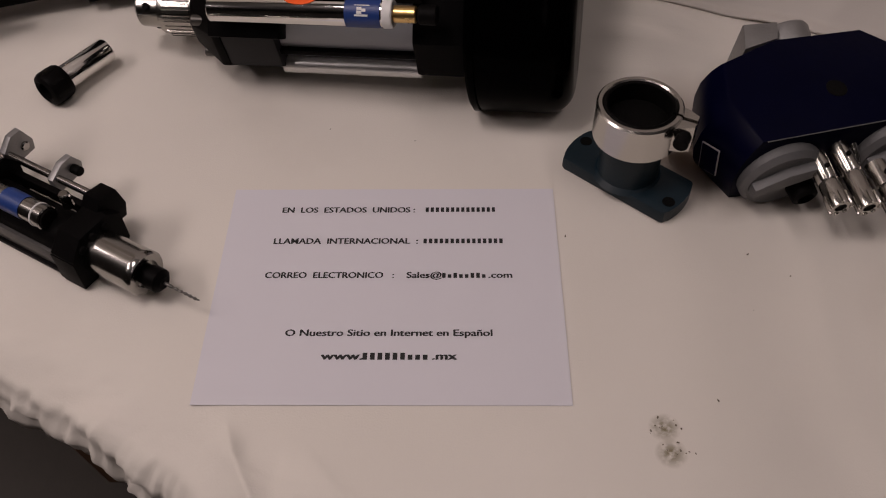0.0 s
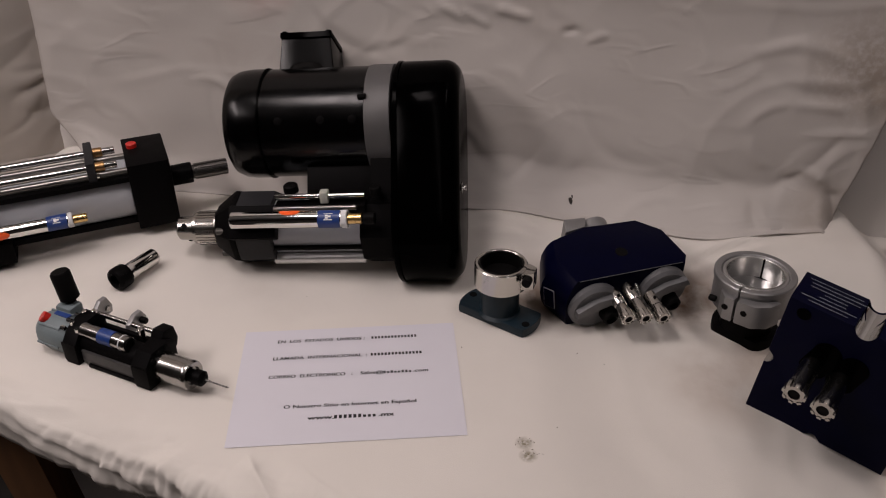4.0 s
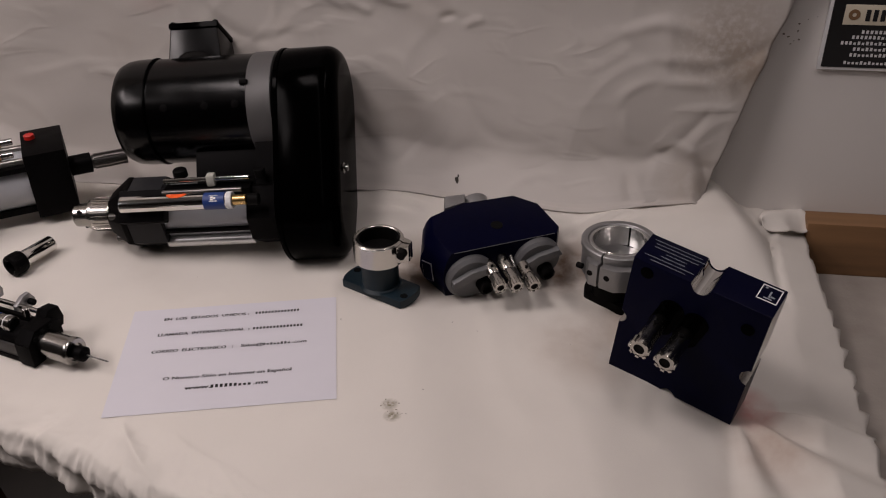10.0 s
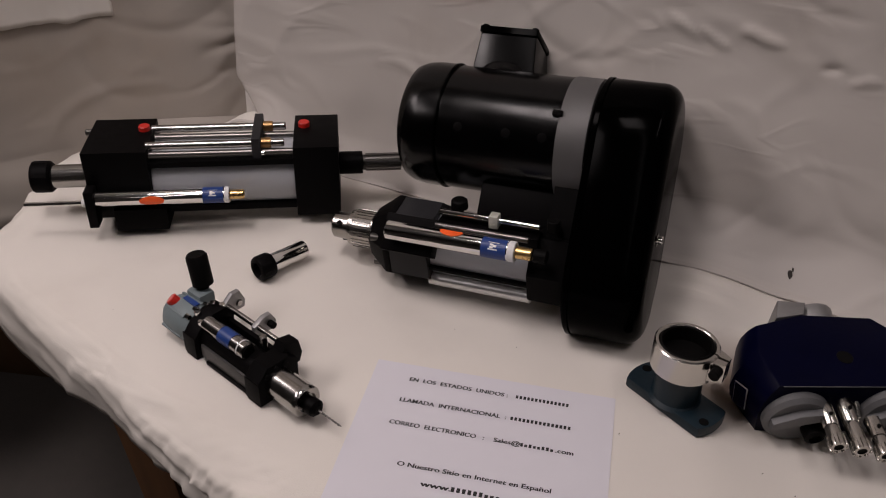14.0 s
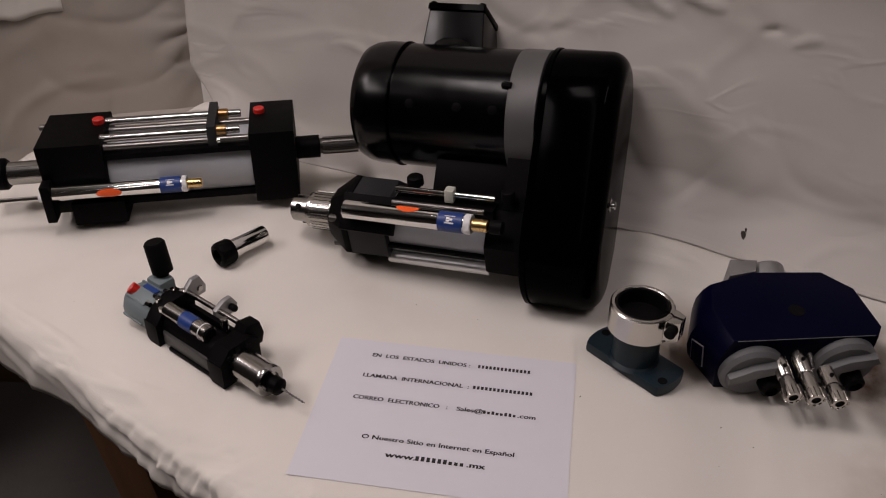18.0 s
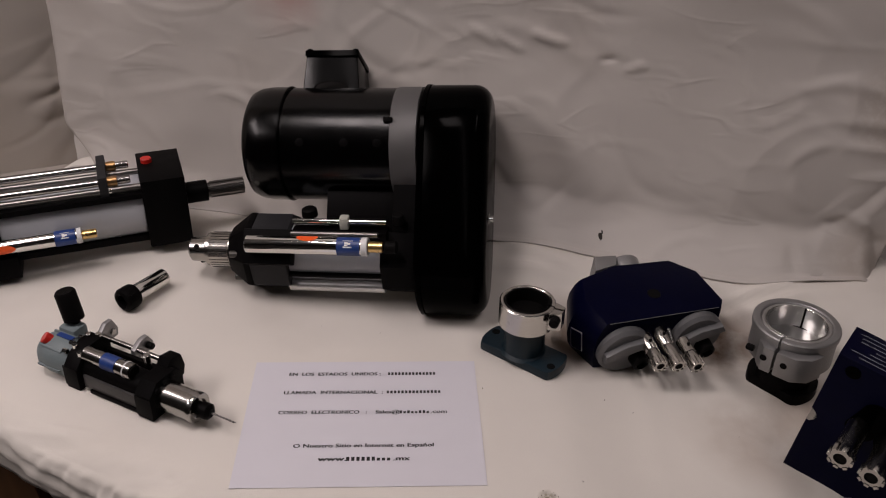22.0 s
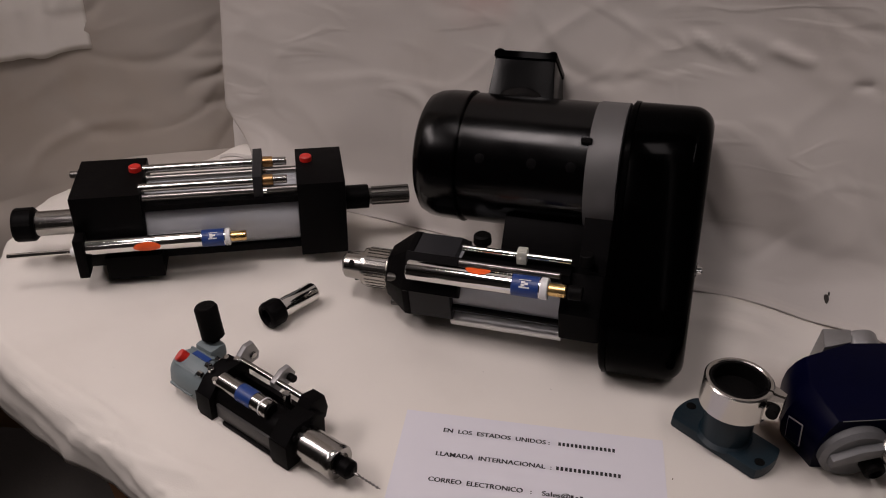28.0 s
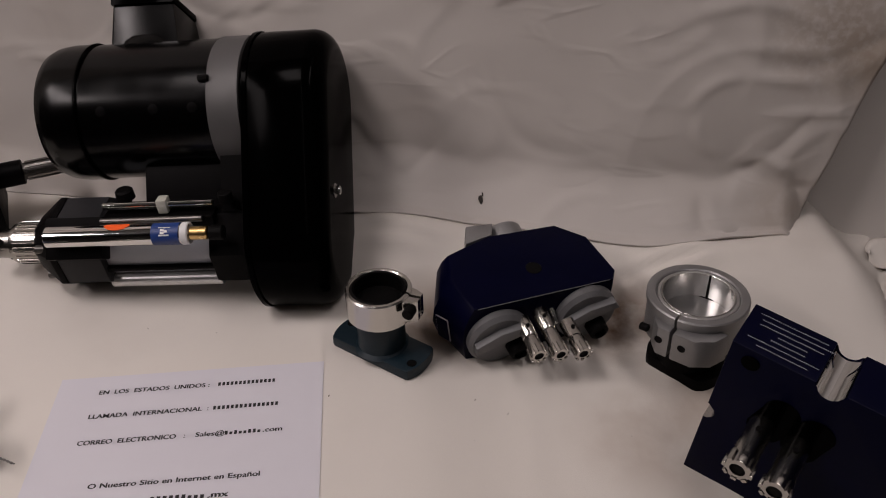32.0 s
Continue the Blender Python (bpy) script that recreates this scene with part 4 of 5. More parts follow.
    part("stop_collar", box(-0.104, -0.092, -0.122, -0.108, -0.071, -0.054, bev=0.002), PALE_ALU, root, "small pale aluminium stop block")
    knob = lathe([(0, 0), (0, 0.005), (0.008, 0.0055), (0.010, 0.011), (0.020, 0.0105), (0.022, 0.008), (0.022, 0)], at(-0.152, -0.092, -0.076, pose(0, 0, 0, -15, -90, 0)), 12)
    part("knob", knob, RUBBER, root, "black thumb knob")
    part("rear_knob", rod(0, 0.014, 0.008, at(-0.024, -0.116, -0.062, ALONG_Z), 14), RUBBER, root)
    part("tube_knob", rod(-0.038, -0.022, 0.0085, at(0, -0.149, -0.080), 14), RUBBER, root)


motor_unit()


# ---- the small pneumatic drill ----
def small_drill():
    # along x from the grey rear cap to the twist drill
    root = thing("small_drill", pose(-0.383, 0.101, 0.8235, 0, 0, -28.8), "small pneumatic drill with black clamp blocks lying on the tablecloth", "drill unit")
    part("rear_cap", lathe([(-0.021, 0), (-0.021, 0.010), (-0.018, 0.017), (-0.009, 0.0235), (0.006, 0.0258), (0.026, 0.0255), (0.032, 0.023), (0.046, 0.0215), (0.046, 0)], None, 40), GREY, root, "grey painted cap")
    for k in range(6):
        part("cap_rib", box(-0.008, 0.028, -0.0016, 0.0016, 0.022, 0.0268, bev=0.0008), GREY, root).matrix_basis = pose(0, 0, 0, 60 * k + 160, 0, 0)
    part("cap_boss", box(-0.008, 0.020, 0.012, 0.036, 0.008, 0.028, bev=0.006), GREY, root)
    part("red_plug", rod(0, 0.013, 0.0075, at(0.000, -0.004, 0.017, Vector((-0.55, -0.45, 0.70)).to_track_quat("X", "Z").to_matrix().to_4x4()), 16), RED, root, "red plastic port plug")
    part("name_strip", box(0.004, 0.028, 0.000, 0.007, 0.0252, 0.0268, bev=0), LABEL, root, "small blue strip")
    lean = pose(0, 0, 0, -4, -100, 0)
    part("silencer", lathe([(0, 0), (0, 0.006), (0.008, 0.006), (0.009, 0.0130), (0.046, 0.0130), (0.049, 0.011), (0.049, 0)], at(0.006, 0.030, 0.024, lean), 24), RUBBER, root, "black exhaust silencer")
    plate = [(-0.026, -0.022), (0.020, -0.022), (0.030, -0.012), (0.030, 0.016), (0.018, 0.026), (-0.012, 0.026), (-0.026, 0.012)]
    tall_plate = [(-0.026, -0.022), (0.020, -0.022), (0.030, -0.012), (0.032, 0.018), (0.022, 0.030), (0.004, 0.030), (-0.014, 0.022), (-0.026, 0.008)]
    part("rear_block", prism(tall_plate, 0.038, 0.060, "x", 0.0015), ANOD, root, "black clamp block")
    part("front_block", prism(plate, 0.152, 0.176, "x", 0.0015), ANOD, root, "black clamp block")
    part("block_face", box(0.0375, 0.0605, -0.0268, -0.0255, -0.018, 0.010, bev=0.0004), ANOD, root)
    part("block_face", box(0.1515, 0.1765, -0.0268, -0.0255, -0.018, 0.010, bev=0.0004), ANOD, root)
    part("side_bar", box(0.064, 0.154, -0.022, -0.010, -0.016, 0.002, bev=0.002), SIDEGREY, root, "grey side bar")
    part("body", rod(0.050, 0.154, 0.019, None, 40), ANOD, root, "dark body tube")
    part("under_rail", box(0.074, 0.154, -0.024, 0.010, -0.021, -0.016, bev=0.001), ANOD, root)
    part("nose", lathe([(0.174, 0), (0.174, 0.0185), (0.216, 0.0185), (0.218, 0.0188), (0.223, 0.0188), (0.225, 0.0175), (0.225, 0.0120), (0.222, 0.0115), (0.222, 0)], None, 44), STEEL, root, "polished steel nose")
    part("collet_nut", lathe([(0.220, 0), (0.220, 0.0085), (0.228, 0.0085), (0.229, 0.0100), (0.239, 0.0100), (0.243, 0.0055), (0.243, 0)], None, 12), ANOD, root, "black collet nut")
    bit = bmesh.new()
    n = 60
    prev = None
    for k in range(n + 1):
        x = 0.241 + 0.037 * k / n
        a = 0 if k < 14 else (k - 14) * 0.42
        r = 0.0014 if k < n - 3 else 0.0014 * (n - k) / 3 + 0.0001
        flat = 1.0 if k < 14 else 0.45
        ring = [bit.verts.new((x, *(Matrix.Rotation(a, 2) @ Vector((r * math.cos(t), r * flat * math.sin(t)))))) for t in [math.pi * 2 * q / 10 for q in range(10)]]
        if prev:
            for q in range(10):
                bit.faces.new((prev[q], prev[(q + 1) % 10], ring[(q + 1) % 10], ring[q]))
        prev = ring
    bit.faces.new(prev)
    part("twist_bit", bit, DARKSTEEL, root, "thin steel twist drill")
    o = part("feed_tube", rod(0.060, 0.134, 0.0098, at(0, -0.006, 0.0225)), STEEL, root, "polished feed-control cylinder")
    part("blue_label", lathe([(0.090, 0.0102), (0.112, 0.0102)], at(0, -0.006, 0.0225), 32), LABEL, o, "blue printed label")
    part("collar", rod(0.1235, 0.1262, 0.0104, at(0, -0.006, 0.0225)), WHITE, o, "white ring")
    part("end_plug", rod(0.128, 0.1345, 0.0103, at(0, -0.006, 0.0225)), STEEL, o)
    part("end_face", rod(0.134, 0.1362, 0.0080, at(0, -0.006, 0.0225), 20, 0.0005), RUBBER, o, "black end face")
    part("slide_rod", rod(0.040, 0.160, 0.0034, at(0, 0.034, 0.016)), STEEL, root, "steel slide rod")
    part("slide_bar", box(0.060, 0.156, 0.022, 0.028, 0.000, 0.012, bev=0.001), ANOD, root)
    for x, tall in ((0.038, 0.030), (0.096, 0.026)):
        br = part("stop_bracket", prism([(0.028, 0.002), (0.058, 0.004), (0.060, 0.014), (0.053, tall), (0.042, tall), (0.028, 0.018)], x, x + 0.007, "x", 0.0015), CAST, root, "bare aluminium bracket")
        part("screw", rod(x - 0.002, x + 0.016 if x > 0.09 else x + 0.0095, 0.0044, at(0, 0.050, 0.014), 10), RUBBER if x > 0.09 else STEEL, br)
    for x, y, z in ((0.042, -0.006, 0.0265), (0.056, -0.012, 0.0235), (0.044, 0.014, 0.0305), (0.055, 0.020, 0.0305)):
        part("cap_screw", rod(-0.002, 0.0035, 0.0036, at(x, y, z, ALONG_Z), 12, 0.0005), CHROME, root, "bright cap screw")
    for y, z in ((-0.014, 0.020), (0.012, 0.023), (-0.002, 0.024)):
        part("cap_screw", rod(0.0300, 0.0365, 0.0034, at(0, y, z + 0.002), 10, 0.0005), CHROME, root)
        part("cap_screw", rod(0.174, 0.1785, 0.0034, at(0, y, z - 0.004), 10, 0.0005), RUBBER, root)
    part("side_lug", prism([(0.016, 0.0), (0.040, 0.0), (0.044, 0.012), (0.040, 0.030), (0.022, 0.034), (0.014, 0.024)], 0.150, 0.168, "x", 0.002), ANOD, root, "black side lug")
    part("elbow", rod(0, 0.016, 0.0045, at(0.140, 0.012, 0.022, ALONG_Z), 10), STEEL, root)


small_drill()


# ---- the loose collet holder ----
def collet_holder():
    m = pose(-0.334, 0.221, 0.8185, 0, 0, 56)
    root = thing("collet_holder", m, "steel collet holder with a black nut lying on the tablecloth", "collet holder")
    part("shank", lathe([(0.018, 0), (0.018, 0.0125), (0.070, 0.0125), (0.072, 0.0115), (0.072, 0.008), (0.060, 0.0075), (0.060, 0)], None, 36), CHROME, root, "ground steel shank")
    nut = part("collet_nut", lathe([(0.004, 0), (0.004, 0.008), (-0.004, 0.009), (-0.006, 0.0115), (-0.004, 0.0155), (-0.001, 0.0168), (0.015, 0.0168), (0.018, 0.0150), (0.018, 0)], None, 32), ANOD, root, "black slotted nut")
    for k in range(8):
        part("slot", box(-0.001, 0.012, -0.0015, 0.0015, 0.0150, 0.0170, bev=0), RUBBER, nut).matrix_basis = pose(0, 0, 0, 45 * k, 0, 0)


collet_holder()


# ---- flanges with split clamp rings ----
def ring_mesh(r_in, r_out, z0, z1, gap_deg, gap_w, seg=56, c=0.0015):
    """An upright ring with a narrow saw cut."""
    bm = bmesh.new()
    half = math.degrees(gap_w / 2 / r_out)
    angs = [radians(gap_deg + half + (360 - 2 * half) * k / seg) for k in range(seg + 1)]
    prof = [(r_in, z0), (r_out, z0), (r_out, z1 - c), (r_out - c, z1), (r_in + c, z1), (r_in, z1 - c)]
    rows = [[bm.verts.new((r * math.cos(a), r * math.sin(a), z)) for r, z in prof] for a in angs]
    for a, b in zip(rows, rows[1:]):
        for k in range(len(prof)):
            bm.faces.new((a[k], b[k], b[(k + 1) % len(prof)], a[(k + 1) % len(prof)]))
    bm.faces.new(rows[0])
    bm.faces.new(rows[-1][::-1])
    return bm


def small_flange():
    root = thing("flange_mount", pose(0.206, 0.118, 0.8005, 0, 0, -40), "dark teal flange with a polished split clamp ring", "flange mount")
    plate = arc(0, 0, 0.057, -30, 30, 10) + arc(0, 0, 0.057, 150, 210, 10)
    plate = [(x, max(-0.0245, min(0.0245, y))) for x, y in plate]
    base = part("base_plate", prism(plate, 0, 0.013, "z", 0.002), TEAL, root, "dark teal base plate")
    for x in (-0.048, 0.048):
        part("bolt_hole", rod(0.0, 0.0136, 0.0055, at(x, -0.010 if x > 0 else 0.006, 0, ALONG_Z), 16, 0.0002), RUBBER, base)
    part("neck", lathe([(0.011, 0.031), (0.015, 0.0265), (0.068, 0.0255), (0.068, 0.022), (0.011, 0.022)], ALONG_Z, 48), TEAL, root, "dark teal neck")
    ring = part("clamp_ring", ring_mesh(0.0295, 0.0355, 0.056, 0.0885, 15, 0.003), SATIN, root, "polished split ring")
    part("liner", ring_mesh(0.0265, 0.0296, 0.067, 0.0890, 15, 0.003), RUBBER, root, "black liner")
    part("dark_bore", lathe([(0.070, 0), (0.070, 0.0285)], ALONG_Z, 32), RUBBER, root)
    for s in (-1, 1):
        lug = prism([(0.0285, 0.0016 * s), (0.0285, 0.015 * s), (0.039, 0.012 * s), (0.0475, 0.0075 * s), (0.0475, 0.0016 * s)], 0.060, 0.0865, "z", 0.0015)
        lug.transform(pose(0, 0, 0, 0, 0, 15))
        part("clamp_lug", lug, SATIN, root, "polished lug")
    scr = rod(-0.022, -0.009, 0.0062, at(0.041, 0, 0.077, ALONG_Y), 14)
    scr.transform(pose(0, 0, 0, 0, 0, 15))
    part("clamp_screw", scr, RUBBER, root, "black clamp screw")


small_flange()


def large_flange():
    root = thing("large_clamp_mount", pose(0.538, 0.080, 0.784, 0, 0, 0) @ Matrix.Diagonal((0.97, 0.97, 0.94, 1)), "large machined aluminium split clamp ring on a black foot", "flange mount")
    foot = arc(0, 0, 0.045, -60, 60, 14) + arc(0, 0, 0.045, 120, 240, 14)
    foot = [(x, max(-0.032, min(0.032, y))) for x, y in foot]
    f = prism(foot, 0, 0.016, "z", 0.002)
    f.transform(pose(0, 0, 0, 0, 0, -50))
    part("foot", f, ANOD, root, "black curved foot")
    part("neck", lathe([(0.015, 0.035), (0.066, 0.035), (0.066, 0.032), (0.015, 0.028)], ALONG_Z, 48), ANOD, root, "black neck")
    part("clamp_ring", ring_mesh(0.0385, 0.0525, 0.056, 0.097, 228, 0.003), CAST, root, "machined split ring")
    part("rim", ring_mesh(0.0440, 0.0545, 0.097, 0.105, 228, 0.003), CAST, root, "turned rim")
    part("inner_rim", ring_mesh(0.0385, 0.0442, 0.097, 0.1035, 228, 0.003), ALU, root)
    for s in (-1, 1):
        w = 0.050 if s > 0 else 0.030
        lug = prism([(0.030, 0.0018 * s), (0.030, w * s), (0.050, w * 0.85 * s), (0.0625, w * 0.5 * s), (0.0625, 0.0018 * s)], 0.055, 0.092, "z", 0.003)
        lug.transform(pose(0, 0, 0, 0, 0, 228))
        l = part("clamp_lug", lug, CAST, root, "cast lug")
        h = rod(0, 0.002, 0.0045, at(0.0612, 0.013 * s, 0.076), 14, 0.0003)
        h.transform(pose(0, 0, 0, 0, 0, 228))
        part("screw_hole", h, RUBBER, l)
    scr = rod(0, 0.010, 0.0045, at(0.050, -0.030, 0.074, pose(0, 0, 0, 0, 0, -90)), 14)
    scr.transform(pose(0, 0, 0, 0, 0, 228))
    part("clamp_screw", scr, RUBBER, root)
    part("bore_liner", ring_mesh(0.0380, 0.0386, 0.060, 0.1040, 228, 0.003, c=0.0001), BRIGHT, root, "bright machined bore")
    cut = add_box(box(0.0372, 0.0384, -0.0012, 0.0012, 0.060, 0.1045, bev=0), 0.0368, 0.0380, -0.012, 0.010, 0.071, 0.0725, bev=0)
    cut.transform(pose(0, 0, 0, 0, 0, 52))
    part("inner_cut", cut, RUBBER, root)
    part("bore_floor", lathe([(0.072, 0), (0.072, 0.0385)], ALONG_Z, 32), ALU, root)


large_flange()


def drill_spindle(parent, x, y, z, length, r, turn, name="spindle", groove=0.92):
    """A drive spindle with a slotted end, along its own x axis."""
    m = at(x, y, z) @ turn
    o = part(name, lathe([(0, 0), (0, r), (length * 0.5, r), (length * 0.52, r * groove), (length * 0.56, r), (length, r), (length, r * 0.6), (length - 0.01, r * 0.58), (length - 0.01, 0)], m, 24), SPINDLE, parent, "steel spindle with a slotted end")
    bore = rod(length - 0.009, length - 0.0015, r * 0.56, m, 20, 0.0003)
    part("bore", bore, RUBBER, o)
    for k in range(8):
        a = 45 * k
        bm = box(length - 0.012, length + 0.001, -r * 0.22, r * 0.22, r * 0.9, r * 1.18, bev=0.0005)
        bm.transform(m @ pose(0, 0, 0, a, 0, 0))
        part("tooth", bm, SPINDLE, o)
    bm = rod(-0.001, 0.002, r * 0.25, at(length * 0.3, 0, r, ALONG_Z), 10, 0.0003)
    bm.transform(m)
    part("set_screw", bm, RUBBER, o)
    return o


# ---- the adjustable blue drill head ----
def adjustable_head():
    # front edge runs along x; the flat top tips towards the front
    root = thing("adjustable_drill_head", pose(0.384, 0.128, 0.786, 10, 0, 14), "navy blue two-spindle drill head with grey swing arms", "drill head")
    top = [(-0.084, 0.002), (0.078, 0.002), (0.086, 0.014), (0.078, 0.072), (0.050, 0.100), (-0.030, 0.104), (-0.084, 0.088), (-0.094, 0.050)]
    low = [(-0.094, 0.0), (0.078, 0.0), (0.088, 0.014), (0.080, 0.074), (0.052, 0.103), (-0.034, 0.107), (-0.094, 0.092), (-0.114, 0.040)]
    body = bmesh.new()
    zs = [(0.0, 0.45), (0.016, 0.85), (0.036, 1.15), (0.054, 1.1), (0.070, 0.65), (0.082, 0.0)]
    rows = [[body.verts.new((a[0] * (1 - k) + b[0] * k, a[1] * (1 - k) + b[1] * k, z)) for a, b in zip(top, low)] for z, k in zs]
    for r0, r1 in zip(rows, rows[1:]):
        for k in range(len(top)):
            body.faces.new((r0[k], r0[(k + 1) % len(top)], r1[(k + 1) % len(top)], r1[k]))
    lid = body.faces.new(rows[-1])
    body.faces.new(rows[0][::-1])
    bmesh.ops.bevel(body, geom=list(lid.edges), offset=0.0022, segments=2, profile=0.6, affect="EDGES")
    hull = part("housing", body, BLUE, root, "navy enamelled housing")
    part("worn_edge", box(-0.080, 0.074, 0.0014, 0.0021, 0.0812, 0.0819, bev=0), GREYCAST, hull, "worn bright front edge")
    part("top_plug", rod(0, 0.001, 0.009, at(0.000, 0.042, 0.0816, ALONG_Z), 20, 0.0004), RUBBER, hull)
    plate = box(-0.009, 0.009, -0.0008, 0.0006, -0.015, 0.015, bev=0.0003)
    plate.transform(at(-0.1105, 0.022, 0.040) @ pose(0, 0, 0, 0, 12, 118))
    part("label_plate", plate, ALU, hull, "small bright name plate")
    inner = box(-0.0082, 0.0082, -0.0012, 0.0010, -0.0142, 0.0142, bev=0)
    inner.transform(at(-0.1105, 0.022, 0.040) @ pose(0, 0, 0, 0, 12, 118))
    part("plate_face", inner, BLUE, hull)
    part("drive_boss", lathe([(-0.012, 0), (-0.012, 0.026), (0.000, 0.026), (0.001, 0.024), (0.018, 0.024), (0.021, 0.022), (0.021, 0.014), (0.018, 0.014), (0.018, 0)], at(-0.002, 0.113, 0.050, Vector((0.0, 0.95, 0.30)).to_track_quat("X", "Z").to_matrix().to_4x4()), 36), CAST, root, "bare aluminium drive boss")
    lug = part("boss_lug", prism([(-0.060, 0.098), (-0.026, 0.104), (-0.018, 0.123), (-0.050, 0.126)], 0.030, 0.083, "z", 0.003), CAST, root, "bare aluminium lug")
    part("lug_screw", rod(-0.002, 0.0015, 0.004, at(-0.048, 0.1005, 0.0755, pose(0, 0, 0, 0, 0, -78)), 12, 0.0003), RUBBER, lug)
    for s in (-1, 1):
        cx, cz = (-0.056, 0.038) if s < 0 else (0.047, 0.044)
        disc = bmesh.new()
        add_lathe(disc, [(0, 0), (0, 0.036), (0.010, 0.036), (0.015, 0.032), (0.015, 0)], at(cx, 0.003, cz) @ pose(0, 0, 0, 0, 0, -90), 40)
        arm = part("swing_arm", disc, GREYCAST, root, "grey cast swing arm")
        rib = prism([(-0.033, -0.004), (0.033, -0.004), (0.030, 0.008), (0.0, 0.013), (-0.030, 0.008)], -0.021, -0.010, "y", 0.003)
        rib.transform(at(cx, 0.0, cz + 0.008) @ pose(0, 0, 0, 0, -18, 0))
        part("rib", rib, GREYCAST, arm)
        nb = lathe([(0, 0), (0, 0.012), (0.016, 0.011), (0.018, 0.007), (0.013, 0.006), (0.013, 0)], at(cx + (0.018 if s < 0 else 0.010), -0.010, cz - (0.010 if s < 0 else 0.014)) @ pose(0, 0, 0, 0, 0, -90), 20)
        part("clamp_screw", nb, RUBBER, arm, "black clamp screw")
    local = root.matrix_world.inverted()
    for tail, end in (((0.358, 0.107, 0.840), (0.369, 0.057, 0.831)), ((0.377, 0.124, 0.843), (0.392, 0.057, 0.831)), ((0.406, 0.100, 0.838), (0.416, 0.057, 0.830))):
        p, q = local @ Vector(tail), local @ Vector(end)
        drill_spindle(root, *p, (q - p).length, 0.0086, (q - p).to_track_quat("X", "Z").to_matrix().to_4x4())
    part("spindle_shaft", rod(0, 0.030, 0.0035, at(0.006, 0.012, 0.062, pose(0, 0, 0, 0, 30, -86)), 12), STEEL, root)


adjustable_head()


# ---- the fixed blue drill head ----
def fixed_head():
    root = thing("fixed_drill_head", pose(0.4961, -0.0514, 0.7735, 5.5, 7.7, -40.2), "navy blue block drill head with two bright spindles and printed top", "drill head")
    W, H, D = 0.168, 0.188, 0.054
    # outline with half-round slots in each side
    out = [(0, 0)] + [(0.083 + 0.010 * math.cos(radians(180 - a)), 0.010 * math.sin(radians(a))) for a in range(0, 181, 30)] + [(W, 0)]
    out += [(W - 0.0125 * math.sin(radians(a)), 0.087 - 0.0125 * math.cos(radians(a))) for a in range(0, 181, 30)] + [(W, H)]
    out += [(0.0845 + 0.0125 * math.cos(radians(a)), H - 0.0125 * math.sin(radians(a)) * 1.1) for a in range(0, 181, 20)] + [(0, H)]
    out += [(0.0105 * math.sin(radians(a)), 0.091 + 0.0105 * math.cos(radians(a))) for a in range(0, 181, 30)]
    body = part("housing", prism(out, 0, D, "y", 0.0015), BLUE, root, "navy enamelled block")
    lining = bmesh.new()
    xs = [(0.0845 + 0.0120 * math.cos(radians(a)), H - 0.0002 - 0.0120 * 1.1 * math.sin(radians(a))) for a in range(0, 181, 10)]
    v0, v1 = [lining.verts.new((x, 0.0004, z)) for x, z in xs], [lining.verts.new((x, D - 0.0004, z)) for x, z in xs]
    for k in range(len(xs) - 1):
        lining.faces.new((v0[k], v0[k + 1], v1[k + 1], v1[k]))
    part("slot_lining", lining, CHROME, root, "bright machined slot")
    notch = bmesh.new()
    xs = [(0.0099 * math.sin(radians(a)), 0.091 + 0.0099 * math.cos(radians(a))) for a in range(0, 181, 15)]
    v0, v1 = [notch.verts.new((x, 0.0006, z)) for x, z in xs], [notch.verts.new((x, D - 0.0006, z)) for x, z in xs]
    for k in range(len(xs) - 1):
        notch.faces.new((v0[k], v0[k + 1], v1[k + 1], v1[k]))
    part("notch_lining", notch, SATIN, root, "bright machined notch")
    side = bmesh.new()
    xs = [(W - 0.0119 * math.sin(radians(a)), 0.087 - 0.0119 * math.cos(radians(a))) for a in range(0, 181, 15)]
    v0, v1 = [side.verts.new((x, 0.0006, z)) for x, z in xs], [side.verts.new((x, D - 0.0006, z)) for x, z in xs]
    for k in range(len(xs) - 1):
        side.faces.new((v0[k], v0[k + 1], v1[k + 1], v1[k]))
    part("notch_lining", side, SATIN, root, "bright machined notch")
    part("bare_side", box(W - 0.0008, W + 0.0006, 0.002, D - 0.002, 0.102, H - 0.004, bev=0), ALU, root, "bare machined side")
    part("bolt", rod(0.0, 0.001, 0.008, at(0.020, -0.0004, H - 0.014, pose(0, 0, 0, 0, 0, -90)), 16, 0.0003), BLACK, body)
    part("bolt", rod(0.0, 0.001, 0.008, at(0.148, -0.0004, H - 0.030, pose(0, 0, 0, 0, 0, -90)), 16, 0.0003), BLACK, body)
    # flat black patches stand in for the dark shade above each spindle
    part("spindle_shade_patch", prism(arc(0.052, 0.108, 0.016, 180, 360, 12) + arc(0.060, 0.134, 0.016, 0, 180, 12), -0.0008, 0.0, "y", 0), BLACK, body)
    part("spindle_shade_patch", prism(arc(0.084, 0.106, 0.016, 180, 360, 12) + arc(0.091, 0.131, 0.016, 0, 180, 12), -0.0012, 0.0, "y", 0), BLACK, body)
    drill_spindle(root, 0.0495, 0, 0.111, 0.058, 0.0115, pose(0, 0, 0, 0, 0, -90), groove=1.0)
    drill_spindle(root, 0.0825, 0, 0.109, 0.058, 0.0115, pose(0, 0, 0, 0, 0, -90), groove=1.0)
